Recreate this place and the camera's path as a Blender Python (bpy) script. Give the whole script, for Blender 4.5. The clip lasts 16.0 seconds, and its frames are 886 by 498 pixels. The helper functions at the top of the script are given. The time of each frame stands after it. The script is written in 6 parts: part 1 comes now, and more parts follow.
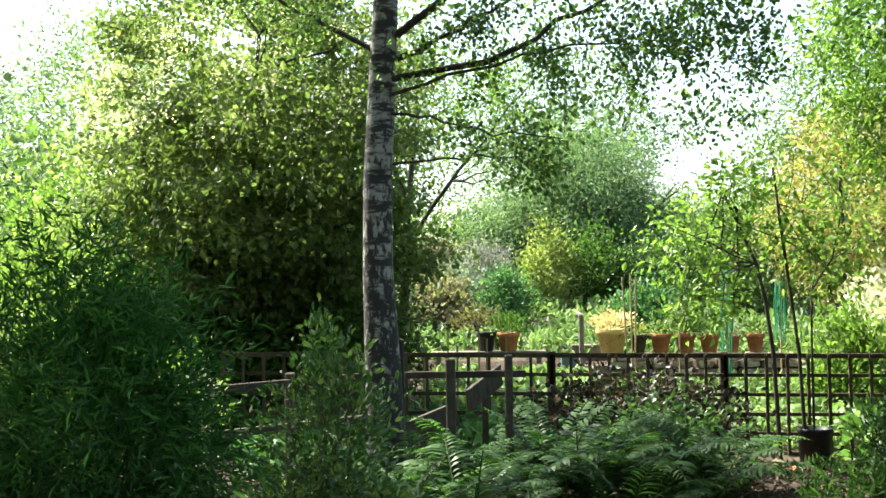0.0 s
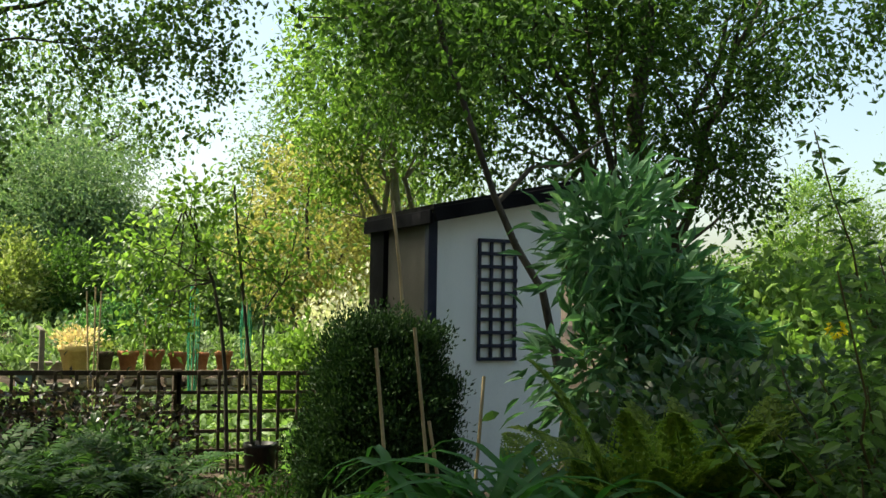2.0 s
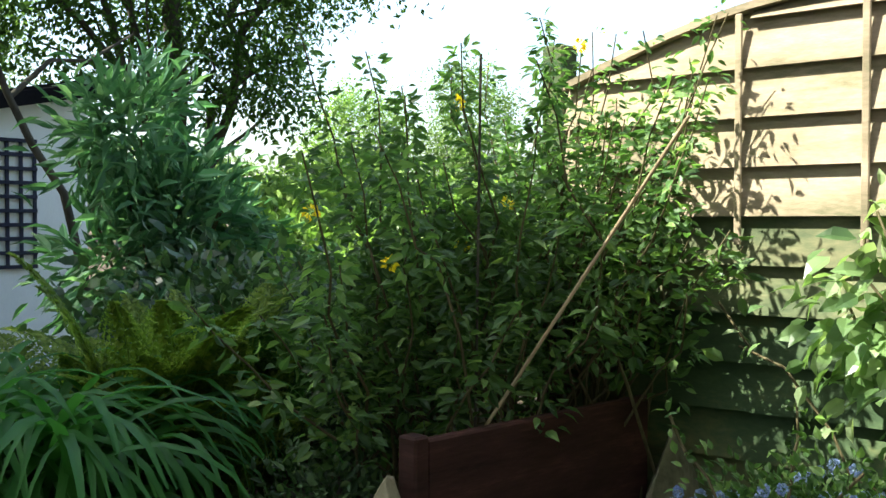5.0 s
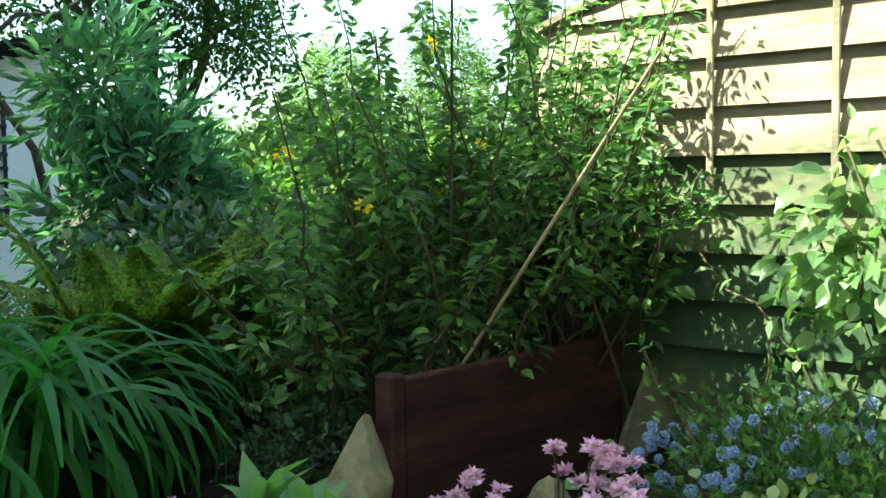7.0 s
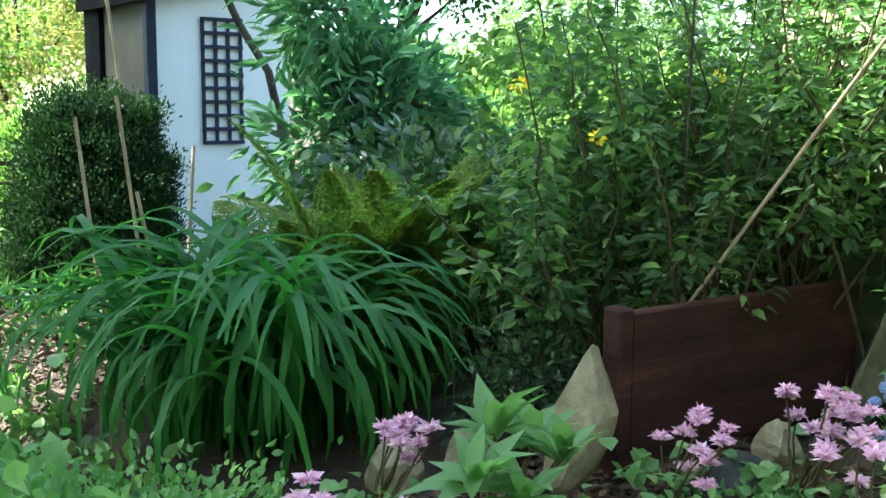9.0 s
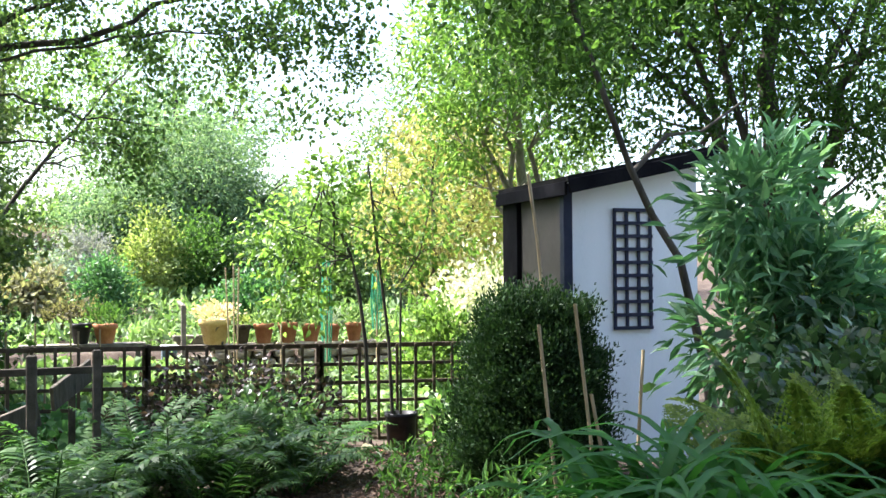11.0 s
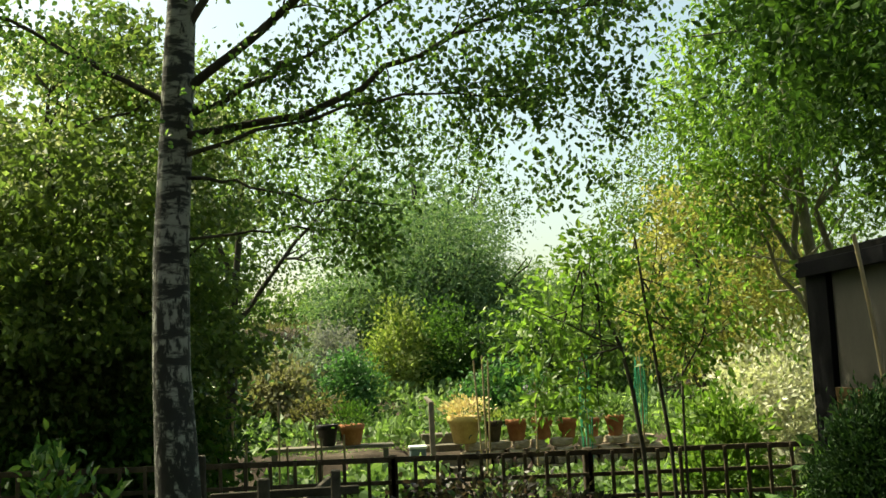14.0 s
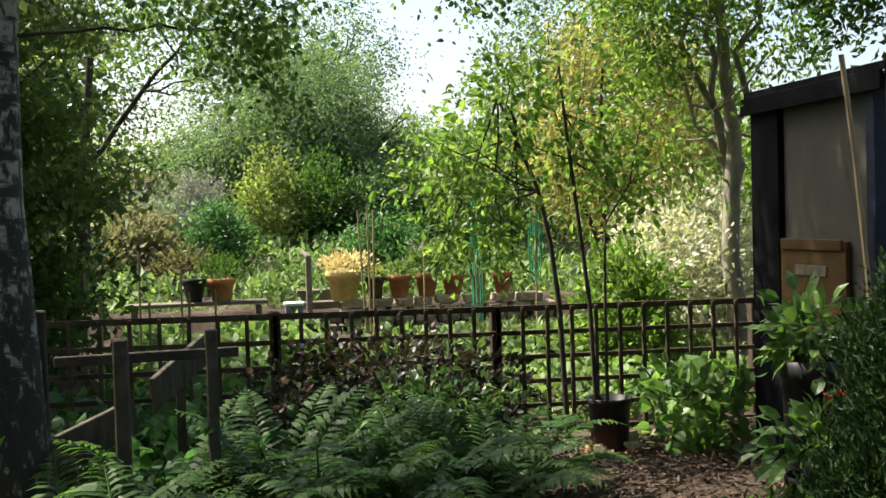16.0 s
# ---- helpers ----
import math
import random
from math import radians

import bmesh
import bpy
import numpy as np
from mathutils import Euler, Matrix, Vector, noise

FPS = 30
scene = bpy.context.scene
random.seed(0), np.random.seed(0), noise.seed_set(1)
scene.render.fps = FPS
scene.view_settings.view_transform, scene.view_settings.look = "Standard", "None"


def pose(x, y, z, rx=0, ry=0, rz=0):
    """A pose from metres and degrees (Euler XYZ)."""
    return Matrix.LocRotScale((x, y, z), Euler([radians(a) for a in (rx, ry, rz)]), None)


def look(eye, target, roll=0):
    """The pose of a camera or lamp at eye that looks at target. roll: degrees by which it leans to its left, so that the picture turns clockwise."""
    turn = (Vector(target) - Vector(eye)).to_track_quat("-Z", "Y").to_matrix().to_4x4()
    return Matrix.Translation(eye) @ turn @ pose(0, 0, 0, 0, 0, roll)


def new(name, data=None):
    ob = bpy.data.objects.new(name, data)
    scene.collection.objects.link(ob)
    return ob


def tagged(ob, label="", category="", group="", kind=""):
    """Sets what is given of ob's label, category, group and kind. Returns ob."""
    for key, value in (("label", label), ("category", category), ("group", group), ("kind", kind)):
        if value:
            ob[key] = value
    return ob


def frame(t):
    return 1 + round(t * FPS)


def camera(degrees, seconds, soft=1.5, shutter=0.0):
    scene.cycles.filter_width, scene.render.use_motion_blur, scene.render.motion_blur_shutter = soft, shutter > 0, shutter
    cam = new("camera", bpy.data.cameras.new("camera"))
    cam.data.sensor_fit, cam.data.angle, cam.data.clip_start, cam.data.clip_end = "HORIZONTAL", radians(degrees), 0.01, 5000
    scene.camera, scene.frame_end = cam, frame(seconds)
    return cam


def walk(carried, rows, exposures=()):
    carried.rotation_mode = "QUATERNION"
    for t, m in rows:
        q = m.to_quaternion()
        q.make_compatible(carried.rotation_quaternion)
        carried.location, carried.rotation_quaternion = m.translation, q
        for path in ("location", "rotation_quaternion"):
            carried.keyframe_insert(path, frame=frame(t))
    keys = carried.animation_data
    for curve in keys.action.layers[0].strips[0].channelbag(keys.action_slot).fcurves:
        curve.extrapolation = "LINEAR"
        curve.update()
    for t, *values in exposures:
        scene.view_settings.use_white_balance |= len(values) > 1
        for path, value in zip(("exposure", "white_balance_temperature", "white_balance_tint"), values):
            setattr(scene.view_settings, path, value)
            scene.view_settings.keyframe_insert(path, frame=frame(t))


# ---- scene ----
cam = camera(46.2, 16.0)
PATH = [
    (0, (0.374, -0.103, 1.652), (0.279, 1.893, 1.728), -0.8),
    (0.5, (0.442, -0.091, 1.662), (0.587, 1.901, 1.747), 0.2),
    (1, (0.507, -0.087, 1.651), (0.867, 1.878, 1.738), -0.0),
    (1.5, (0.593, -0.063, 1.643), (1.16, 1.853, 1.737), 0.3),
    (2, (0.665, -0.086, 1.643), (1.498, 1.729, 1.754), 0.9),
    (2.5, (0.682, -0.148, 1.65), (1.719, 1.558, 1.756), 0.4),
    (3, (0.724, -0.183, 1.629), (1.965, 1.385, 1.693), 0.2),
    (3.5, (0.765, -0.197, 1.609), (2.15, 1.245, 1.59), 0.4),
    (4, (0.788, -0.206, 1.603), (2.267, 1.14, 1.531), 0.2),
    (6.5, (0.83, -0.203, 1.53), (2.346, 1.101, 1.499), -0.5),
    (7, (0.818, -0.214, 1.528), (2.345, 1.071, 1.398), -0.7),
    (7.5, (0.809, -0.208, 1.533), (2.259, 1.137, 1.234), -1.0),
    (8, (0.798, -0.196, 1.52), (2.182, 1.208, 1.182), -0.2),
    (10.5, (0.545, -0.165, 1.652), (1.367, 1.657, 1.58), -0.3),
    (11, (0.468, -0.134, 1.684), (1.101, 1.763, 1.729), -0.4),
    (11.5, (0.501, -0.019, 1.701), (0.924, 1.93, 1.848), -0.5),
    (12, (0.592, 0.129, 1.728), (0.775, 2.116, 1.865), 0.6),
    (12.5, (0.578, 0.371, 1.758), (0.716, 2.354, 1.982), -1.8),
    (13, (0.608, 0.603, 1.774), (0.682, 2.588, 2.001), -2.4),
    (13.5, (0.637, 0.827, 1.782), (0.632, 2.82, 1.957), -1.1),
    (14, (0.56, 1.09, 1.768), (0.749, 3.069, 1.983), -2.5),
    (14.5, (0.55, 1.375, 1.756), (0.701, 3.349, 2.043), -1.9),
    (15, (0.546, 1.642, 1.749), (0.746, 3.623, 1.94), -1.3),
    (15.5, (0.483, 1.899, 1.711), (0.892, 3.856, 1.766), -2.7),
    (16, (0.488, 2.158, 1.675), (0.922, 4.11, 1.613), -1.6),
]
EXPOSURES = [(0, 2.15, 6600, 5), (0.5, 1.4, 7000, 0), (1.5, 1.4, 7300, -1), (2.5, 1.4, 7200, 5), (3.0, 1.3, 6900, 9), (3.5, 1.17, 6800, 8), (3.9, 1.95, 6600, 8), (4.2, 2.15, 6500, 6), (6.3, 2.3, 6300, 3), (7.5, 2.95, 5900, -24), (8.2, 3.7, 5750, -27), (8.9, 3.2, 5750, -8), (10.3, 3.15, 5700, 26), (10.7, 3.0, 5900, 22), (11.2, 2.1, 6300, 11), (11.5, 1.13, 7000, 5), (11.8, 0.88, 7300, 0), (12.3, 1.1, 7900, -6), (13.0, 1.1, 8200, -8), (14.2, 1.15, 8200, -7), (15.0, 1.05, 7600, -2), (16, 1.4, 6900, 12)]
walk(cam, [(t, look(eye, target, roll)) for t, eye, target, roll in PATH], EXPOSURES)

# ---- sky and sun ----
SUN_DIR = Vector((-0.56, 0.36, 0.92)).normalized()
world = bpy.data.worlds.new("sky")
scene.world = world
world.use_nodes = True
sky = world.node_tree.nodes.new("ShaderNodeTexSky")
sky.sky_type, sky.sun_disc = "NISHITA", False
sky.sun_elevation = math.asin(SUN_DIR.z)
sky.sun_rotation = math.atan2(SUN_DIR.x, SUN_DIR.y)
sky.air_density, sky.dust_density, sky.ozone_density = 1.0, 3.2, 0.5
backing = world.node_tree.nodes["Background"]
backing.inputs["Strength"].default_value = 0.115
world.node_tree.links.new(sky.outputs[0], backing.inputs["Color"])
sun = new("sun", bpy.data.lights.new("sun", "SUN"))
sun.data.energy, sun.data.angle, sun.data.color = 5.0, radians(0.6), (1.0, 0.95, 0.86)
sun.matrix_world = look(SUN_DIR * 60, (0, 0, 0))


# ---- materials ----
def nodes_of(name):
    m = bpy.data.materials.new(name)
    m.use_nodes = True
    nt = m.node_tree
    return m, nt, nt.nodes["Principled BSDF"], nt.nodes["Material Output"]


def ramp(nt, source, stops):
    r = nt.nodes.new("ShaderNodeValToRGB")
    while len(r.color_ramp.elements) < len(stops):
        r.color_ramp.elements.new(0.5)
    for e, (p, c) in zip(r.color_ramp.elements, stops):
        e.position, e.color = p, (*c, 1)
    nt.links.new(source, r.inputs[0])
    return r


def noise_node(nt, scale, detail=4.0, rough=0.6, stretch=(1, 1, 1)):
    co = nt.nodes.new("ShaderNodeTexCoord")
    mp = nt.nodes.new("ShaderNodeMapping")
    mp.inputs["Scale"].default_value = stretch
    n = nt.nodes.new("ShaderNodeTexNoise")
    n.inputs["Scale"].default_value, n.inputs["Detail"].default_value, n.inputs["Roughness"].default_value = scale, detail, rough
    nt.links.new(co.outputs["Object"], mp.inputs[0])
    nt.links.new(mp.outputs[0], n.inputs["Vector"])
    return n


def leaf_mat(name, dark, light, tip=None, rough=0.5, clear=0.42, gloss=0.22):
    """Leaf tissue: each leaf takes its own tone, and lets part of the light through."""
    m, nt, p, out = nodes_of(name)
    geo = nt.nodes.new("ShaderNodeNewGeometry")
    stops = [(0.0, dark), (0.75, light)] + ([(1.0, tip)] if tip else [(1.0, light)])
    r = ramp(nt, geo.outputs["Random Per Island"], stops)
    n = noise_node(nt, 1.6, 2.0)
    hs = nt.nodes.new("ShaderNodeHueSaturation")
    mr = nt.nodes.new("ShaderNodeMapRange")
    mr.inputs[1].default_value, mr.inputs[2].default_value, mr.inputs[3].default_value, mr.inputs[4].default_value = 0.3, 0.7, 0.72, 1.3
    nt.links.new(n.outputs[0], mr.inputs[0])
    nt.links.new(mr.outputs[0], hs.inputs["Value"])
    nt.links.new(r.outputs[0], hs.inputs["Color"])
    nt.links.new(hs.outputs[0], p.inputs["Base Color"])
    p.inputs["Roughness"].default_value = rough
    p.inputs["Specular IOR Level"].default_value = gloss
    tr = nt.nodes.new("ShaderNodeBsdfTranslucent")
    warm = nt.nodes.new("ShaderNodeMix")
    warm.data_type, warm.blend_type = "RGBA", "MULTIPLY"
    warm.inputs["Factor"].default_value = 1.0
    warm.inputs[7].default_value = (1.5, 1.65, 0.88, 1)
    nt.links.new(hs.outputs[0], warm.inputs[6])
    nt.links.new(warm.outputs[2], tr.inputs["Color"])
    mix = nt.nodes.new("ShaderNodeMixShader")
    mix.inputs[0].default_value = clear
    nt.links.new(p.outputs[0], mix.inputs[1])
    nt.links.new(tr.outputs[0], mix.inputs[2])
    nt.links.new(mix.outputs[0], out.inputs["Surface"])
    return m


def rough_mat(name, stops, scale=6.0, stretch=(1, 1, 1), rough=0.85, bump=0.3, fine=40.0, vary=0.0, depth=0.01):
    """A weathered surface: large stains, fine grain, relief."""
    m, nt, p, out = nodes_of(name)
    a = noise_node(nt, scale, 5.0, 0.65, stretch)
    b = noise_node(nt, fine, 4.0, 0.7, stretch)
    add = nt.nodes.new("ShaderNodeMath")
    add.operation = "MULTIPLY_ADD"
    add.inputs[1].default_value = 0.35
    nt.links.new(b.outputs[0], add.inputs[0])
    sub = nt.nodes.new("ShaderNodeMath")
    sub.operation = "SUBTRACT"
    sub.inputs[1].default_value = 0.175
    nt.links.new(a.outputs[0], sub.inputs[0])
    nt.links.new(sub.outputs[0], add.inputs[2])
    r = ramp(nt, add.outputs[0], stops)
    last = r.outputs[0]
    if vary:
        info = nt.nodes.new("ShaderNodeObjectInfo")
        mr = nt.nodes.new("ShaderNodeMapRange")
        mr.inputs[3].default_value, mr.inputs[4].default_value = 1 - vary, 1 + vary
        nt.links.new(info.outputs["Random"], mr.inputs[0])
        hs = nt.nodes.new("ShaderNodeHueSaturation")
        nt.links.new(mr.outputs[0], hs.inputs["Value"])
        nt.links.new(last, hs.inputs["Color"])
        last = hs.outputs[0]
    nt.links.new(last, p.inputs["Base Color"])
    p.inputs["Roughness"].default_value = rough
    p.inputs["Specular IOR Level"].default_value = 0.15
    bp = nt.nodes.new("ShaderNodeBump")
    bp.inputs["Strength"].default_value, bp.inputs["Distance"].default_value = bump, depth
    nt.links.new(add.outputs[0], bp.inputs["Height"])
    nt.links.new(bp.outputs[0], p.inputs["Normal"])
    return m


def birch_mat():
    """White papery bark with dark bands, breaking into black plates at the foot."""
    m, nt, p, out = nodes_of("birch bark")
    band = noise_node(nt, 5.5, 4.0, 0.65, (0.9, 0.9, 3.2))
    plates = noise_node(nt, 20.0, 3.0, 0.6, (1.2, 1.2, 0.55))
    co = nt.nodes.new("ShaderNodeTexCoord")
    sep = nt.nodes.new("ShaderNodeSeparateXYZ")
    nt.links.new(co.outputs["Object"], sep.inputs[0])
    foot = nt.nodes.new("ShaderNodeMapRange")
    foot.inputs[1].default_value, foot.inputs[2].default_value, foot.inputs[3].default_value, foot.inputs[4].default_value = 0.3, 2.6, 0.16, -0.06
    nt.links.new(sep.outputs["Z"], foot.inputs[0])
    add = nt.nodes.new("ShaderNodeMath")
    nt.links.new(plates.outputs[0], add.inputs[0])
    nt.links.new(foot.outputs[0], add.inputs[1])
    top = nt.nodes.new("ShaderNodeMath")
    top.operation = "MAXIMUM"
    nt.links.new(add.outputs[0], top.inputs[0])
    nt.links.new(band.outputs[0], top.inputs[1])
    r = ramp(nt, top.outputs[0], [(0.0, (0.44, 0.44, 0.41)), (0.47, (0.30, 0.30, 0.275)), (0.52, (0.14, 0.14, 0.128)), (0.57, (0.03, 0.03, 0.028)), (1.0, (0.014, 0.014, 0.014))])
    nt.links.new(r.outputs[0], p.inputs["Base Color"])
    p.inputs["Roughness"].default_value = 0.8
    bp = nt.nodes.new("ShaderNodeBump")
    bp.inputs["Strength"].default_value, bp.inputs["Distance"].default_value = 0.8, -0.012
    nt.links.new(top.outputs[0], bp.inputs["Height"])
    nt.links.new(bp.outputs[0], p.inputs["Normal"])
    return m


M_BIRCH = birch_mat()
M_BARK = rough_mat("dark bark", [(0.3, (0.03, 0.027, 0.022)), (0.7, (0.10, 0.09, 0.07))], 9, (1, 1, 0.3), 0.9, 0.8)
M_BARK_PALE = rough_mat("pale bark", [(0.3, (0.12, 0.115, 0.09)), (0.7, (0.34, 0.32, 0.25))], 7, (1, 1, 0.4), 0.85, 0.5)
M_TWIG = rough_mat("green twig", [(0.3, (0.05, 0.045, 0.02)), (0.7, (0.12, 0.10, 0.05))], 20, (1, 1, 0.3), 0.7, 0.2)
M_SOIL = rough_mat("soil and bark mulch", [(0.25, (0.03, 0.022, 0.016)), (0.5, (0.06, 0.045, 0.034)), (0.75, (0.12, 0.095, 0.072))], 3.0, (1, 1, 1), 0.95, 1.0, 55.0, 0, 0.03)
M_STONE = rough_mat("grey garden stone", [(0.3, (0.11, 0.105, 0.06)), (0.55, (0.25, 0.225, 0.14)), (0.8, (0.42, 0.37, 0.25))], 5, (1, 1, 1), 0.9, 0.6, 45, 0.15, 0.02)
M_SLATE = rough_mat("dark slate", [(0.3, (0.03, 0.034, 0.036)), (0.7, (0.075, 0.08, 0.082))], 6, (1, 1, 1), 0.6, 0.5, 50)
M_WALLSTONE = rough_mat("buff walling stone", [(0.3, (0.24, 0.19, 0.14)), (0.6, (0.42, 0.35, 0.26)), (0.8, (0.55, 0.47, 0.36))], 5, (1, 1, 1), 0.9, 0.6, 45, 0.2, 0.02)
M_OLDWOOD = rough_mat("dark weathered wood", [(0.3, (0.035, 0.027, 0.02)), (0.7, (0.11, 0.085, 0.06))], 6, (1, 6, 1), 0.85, 0.4, 60, 0.2)
M_GREYWOOD = rough_mat("grey weathered wood", [(0.3, (0.09, 0.08, 0.065)), (0.7, (0.22, 0.195, 0.155))], 6, (1, 5, 1), 0.85, 0.4, 60, 0.2)
M_GREYDARK = rough_mat("dark grey timber", [(0.3, (0.035, 0.032, 0.026)), (0.7, (0.11, 0.095, 0.075))], 6, (1, 5, 1), 0.85, 0.4, 60, 0.2)
M_FENCE = rough_mat("pale larch board with algae", [(0.3, (0.10, 0.10, 0.055)), (0.45, (0.21, 0.17, 0.11)), (0.62, (0.30, 0.24, 0.165)), (0.8, (0.39, 0.32, 0.235))], 2.6, (1, 0.5, 2.0), 0.8, 0.35, 40, 0.12)
# the next two board tones mix green algae with painted plant shade
M_FENCE_MID = rough_mat("larch board with algae, darkened for shade", [(0.3, (0.035, 0.055, 0.028)), (0.5, (0.085, 0.10, 0.05)), (0.68, (0.17, 0.16, 0.085)), (0.85, (0.3, 0.26, 0.16))], 2.4, (1, 0.55, 1.7), 0.8, 0.35, 40, 0.12)
M_FENCE_LOW = rough_mat("larch board with algae and deep shade tone", [(0.3, (0.022, 0.042, 0.02)), (0.5, (0.05, 0.078, 0.035)), (0.7, (0.12, 0.12, 0.05)), (0.85, (0.25, 0.22, 0.11))], 2.2, (1, 0.6, 1.4), 0.8, 0.35, 40, 0.12)
M_SCREENWALL = rough_mat("plain grey light-blocking wall", [(0.3, (0.07, 0.075, 0.07)), (0.6, (0.13, 0.135, 0.125)), (0.8, (0.18, 0.18, 0.17))], 3, (1, 1, 4), 0.9, 0.3, 30)
M_RED = rough_mat("red plastic", [(0.3, (0.35, 0.02, 0.02)), (0.7, (0.5, 0.04, 0.04))], 6, (1, 1, 1), 0.45, 0.1, 50)
M_RUST = rough_mat("red-brown stained plank", [(0.3, (0.018, 0.009, 0.008)), (0.55, (0.045, 0.02, 0.016)), (0.75, (0.10, 0.042, 0.03))], 3, (0.5, 0.5, 3.0), 0.75, 0.4, 30)
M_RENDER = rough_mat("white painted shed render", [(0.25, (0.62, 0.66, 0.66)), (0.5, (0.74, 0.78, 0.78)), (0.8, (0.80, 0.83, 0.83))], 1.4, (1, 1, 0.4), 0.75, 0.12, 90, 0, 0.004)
# grey board set darker than its paint, so the colour holds the shade
M_GREYWALL = rough_mat("grey shed board darkened for shade", [(0.3, (0.075, 0.071, 0.062)), (0.7, (0.11, 0.104, 0.092))], 1.2, (1, 1, 0.5), 0.8, 0.12, 60)
M_BLACK = rough_mat("black shed paint", [(0.3, (0.006, 0.006, 0.008)), (0.7, (0.014, 0.014, 0.016))], 5, (1, 1, 1), 0.8, 0.3, 50)
M_BLUEBLACK = rough_mat("blue-black paint", [(0.3, (0.012, 0.016, 0.035)), (0.7, (0.03, 0.035, 0.06))], 5, (1, 1, 1), 0.5, 0.2, 50)
M_FELT = rough_mat("black roofing felt", [(0.3, (0.008, 0.008, 0.008)), (0.7, (0.02, 0.02, 0.02))], 8, (1, 1, 1), 0.95, 0.6, 80)
M_PANEL = rough_mat("varnished pine panel", [(0.3, (0.07, 0.042, 0.018)), (0.7, (0.13, 0.08, 0.035))], 4, (1, 1, 5), 0.6, 0.2, 40)
M_TERRA = rough_mat("terracotta", [(0.3, (0.26, 0.10, 0.05)), (0.6, (0.43, 0.19, 0.10)), (0.85, (0.55, 0.33, 0.22))], 6, (1, 1, 1), 0.85, 0.2, 50, 0.12)
M_CREAMPOT = rough_mat("yellow glazed pot", [(0.3, (0.40, 0.28, 0.09)), (0.7, (0.62, 0.48, 0.2))], 6, (1, 1, 1), 0.5, 0.2, 50)
M_BLACKPOT = rough_mat("black plastic", [(0.3, (0.012, 0.012, 0.012)), (0.7, (0.03, 0.03, 0.03))], 6, (1, 1, 1), 0.45, 0.1, 50)
M_CANE = rough_mat("bamboo cane", [(0.3, (0.24, 0.18, 0.10)), (0.7, (0.42, 0.34, 0.21))], 10, (1, 1, 0.3), 0.6, 0.2, 60)
M_CHIP = rough_mat("bark chip", [(0.3, (0.04, 0.027, 0.02)), (0.6, (0.12, 0.085, 0.06)), (0.8, (0.25, 0.195, 0.15))], 14, (1, 1, 1), 0.9, 0.3, 60, 0.5)
M_NET = rough_mat("green plastic net", [(0.3, (0.03, 0.2, 0.11)), (0.7, (0.06, 0.32, 0.18))], 10, (1, 1, 1), 0.6, 0.1, 60)
M_BOX = rough_mat("blue-grey plastic box", [(0.3, (0.10, 0.13, 0.17)), (0.7, (0.18, 0.22, 0.27))], 5, (1, 1, 1), 0.5, 0.1, 50)
M_LIDWHITE = rough_mat("pale plastic lid", [(0.3, (0.6, 0.62, 0.64)), (0.7, (0.78, 0.79, 0.8))], 5, (1, 1, 1), 0.5, 0.1, 50)

for dull in (M_BLACK, M_FELT):
    dull.node_tree.nodes["Principled BSDF"].inputs["Specular IOR Level"].default_value = 0.03

L_BIRCH = leaf_mat("birch leaf", (0.05, 0.10, 0.035), (0.11, 0.18, 0.06), (0.18, 0.26, 0.09), 0.4, 0.58)
L_HAW = leaf_mat("hawthorn leaf", (0.075, 0.115, 0.038), (0.13, 0.175, 0.06), (0.2, 0.24, 0.10), 0.45, 0.52, 0.25)
L_BLOSSOM = leaf_mat("cream blossom", (0.45, 0.44, 0.32), (0.7, 0.68, 0.52), None, 0.6, 0.3)
L_ASH = leaf_mat("ash leaf", (0.03, 0.066, 0.018), (0.056, 0.112, 0.027), (0.095, 0.17, 0.04), 0.5, 0.45, 0.12)
L_LIME = leaf_mat("bright young leaf", (0.075, 0.14, 0.032), (0.15, 0.24, 0.06), (0.24, 0.33, 0.095), 0.4, 0.5)
L_FEATHER = leaf_mat("feathery green", (0.02, 0.072, 0.018), (0.046, 0.15, 0.036), (0.095, 0.23, 0.055), 0.45, 0.4)
L_LAUREL = leaf_mat("glossy shrub leaf", (0.04, 0.10, 0.028), (0.10, 0.20, 0.055), (0.30, 0.40, 0.11), 0.25, 0.4, 0.6)
L_CONIFER = leaf_mat("conifer scale leaf", (0.012, 0.03, 0.012), (0.025, 0.056, 0.02), (0.05, 0.092, 0.03), 0.55, 0.22, 0.12)
L_BUDD = leaf_mat("grey-green long leaf", (0.04, 0.11, 0.055), (0.085, 0.19, 0.098), (0.155, 0.27, 0.155), 0.5, 0.42)
L_KERRIA = leaf_mat("kerria leaf", (0.04, 0.085, 0.026), (0.088, 0.172, 0.05), (0.2, 0.31, 0.095), 0.38, 0.48, 0.35)
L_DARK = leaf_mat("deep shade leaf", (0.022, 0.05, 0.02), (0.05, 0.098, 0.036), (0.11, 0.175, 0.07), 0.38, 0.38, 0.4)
L_FERN = leaf_mat("fern frond", (0.022, 0.056, 0.015), (0.045, 0.10, 0.025), (0.085, 0.15, 0.042), 0.45, 0.45)
L_FERNY = leaf_mat("yellow-green fern frond", (0.06, 0.10, 0.018), (0.13, 0.19, 0.03), (0.18, 0.23, 0.05), 0.5, 0.45)
L_BLADE = leaf_mat("strap leaf", (0.022, 0.085, 0.018), (0.048, 0.16, 0.032), (0.09, 0.24, 0.058), 0.42, 0.45, 0.2)
L_PURPLE = leaf_mat("purple leaf", (0.013, 0.014, 0.010), (0.032, 0.028, 0.024), (0.077, 0.045, 0.042), 0.4, 0.3)
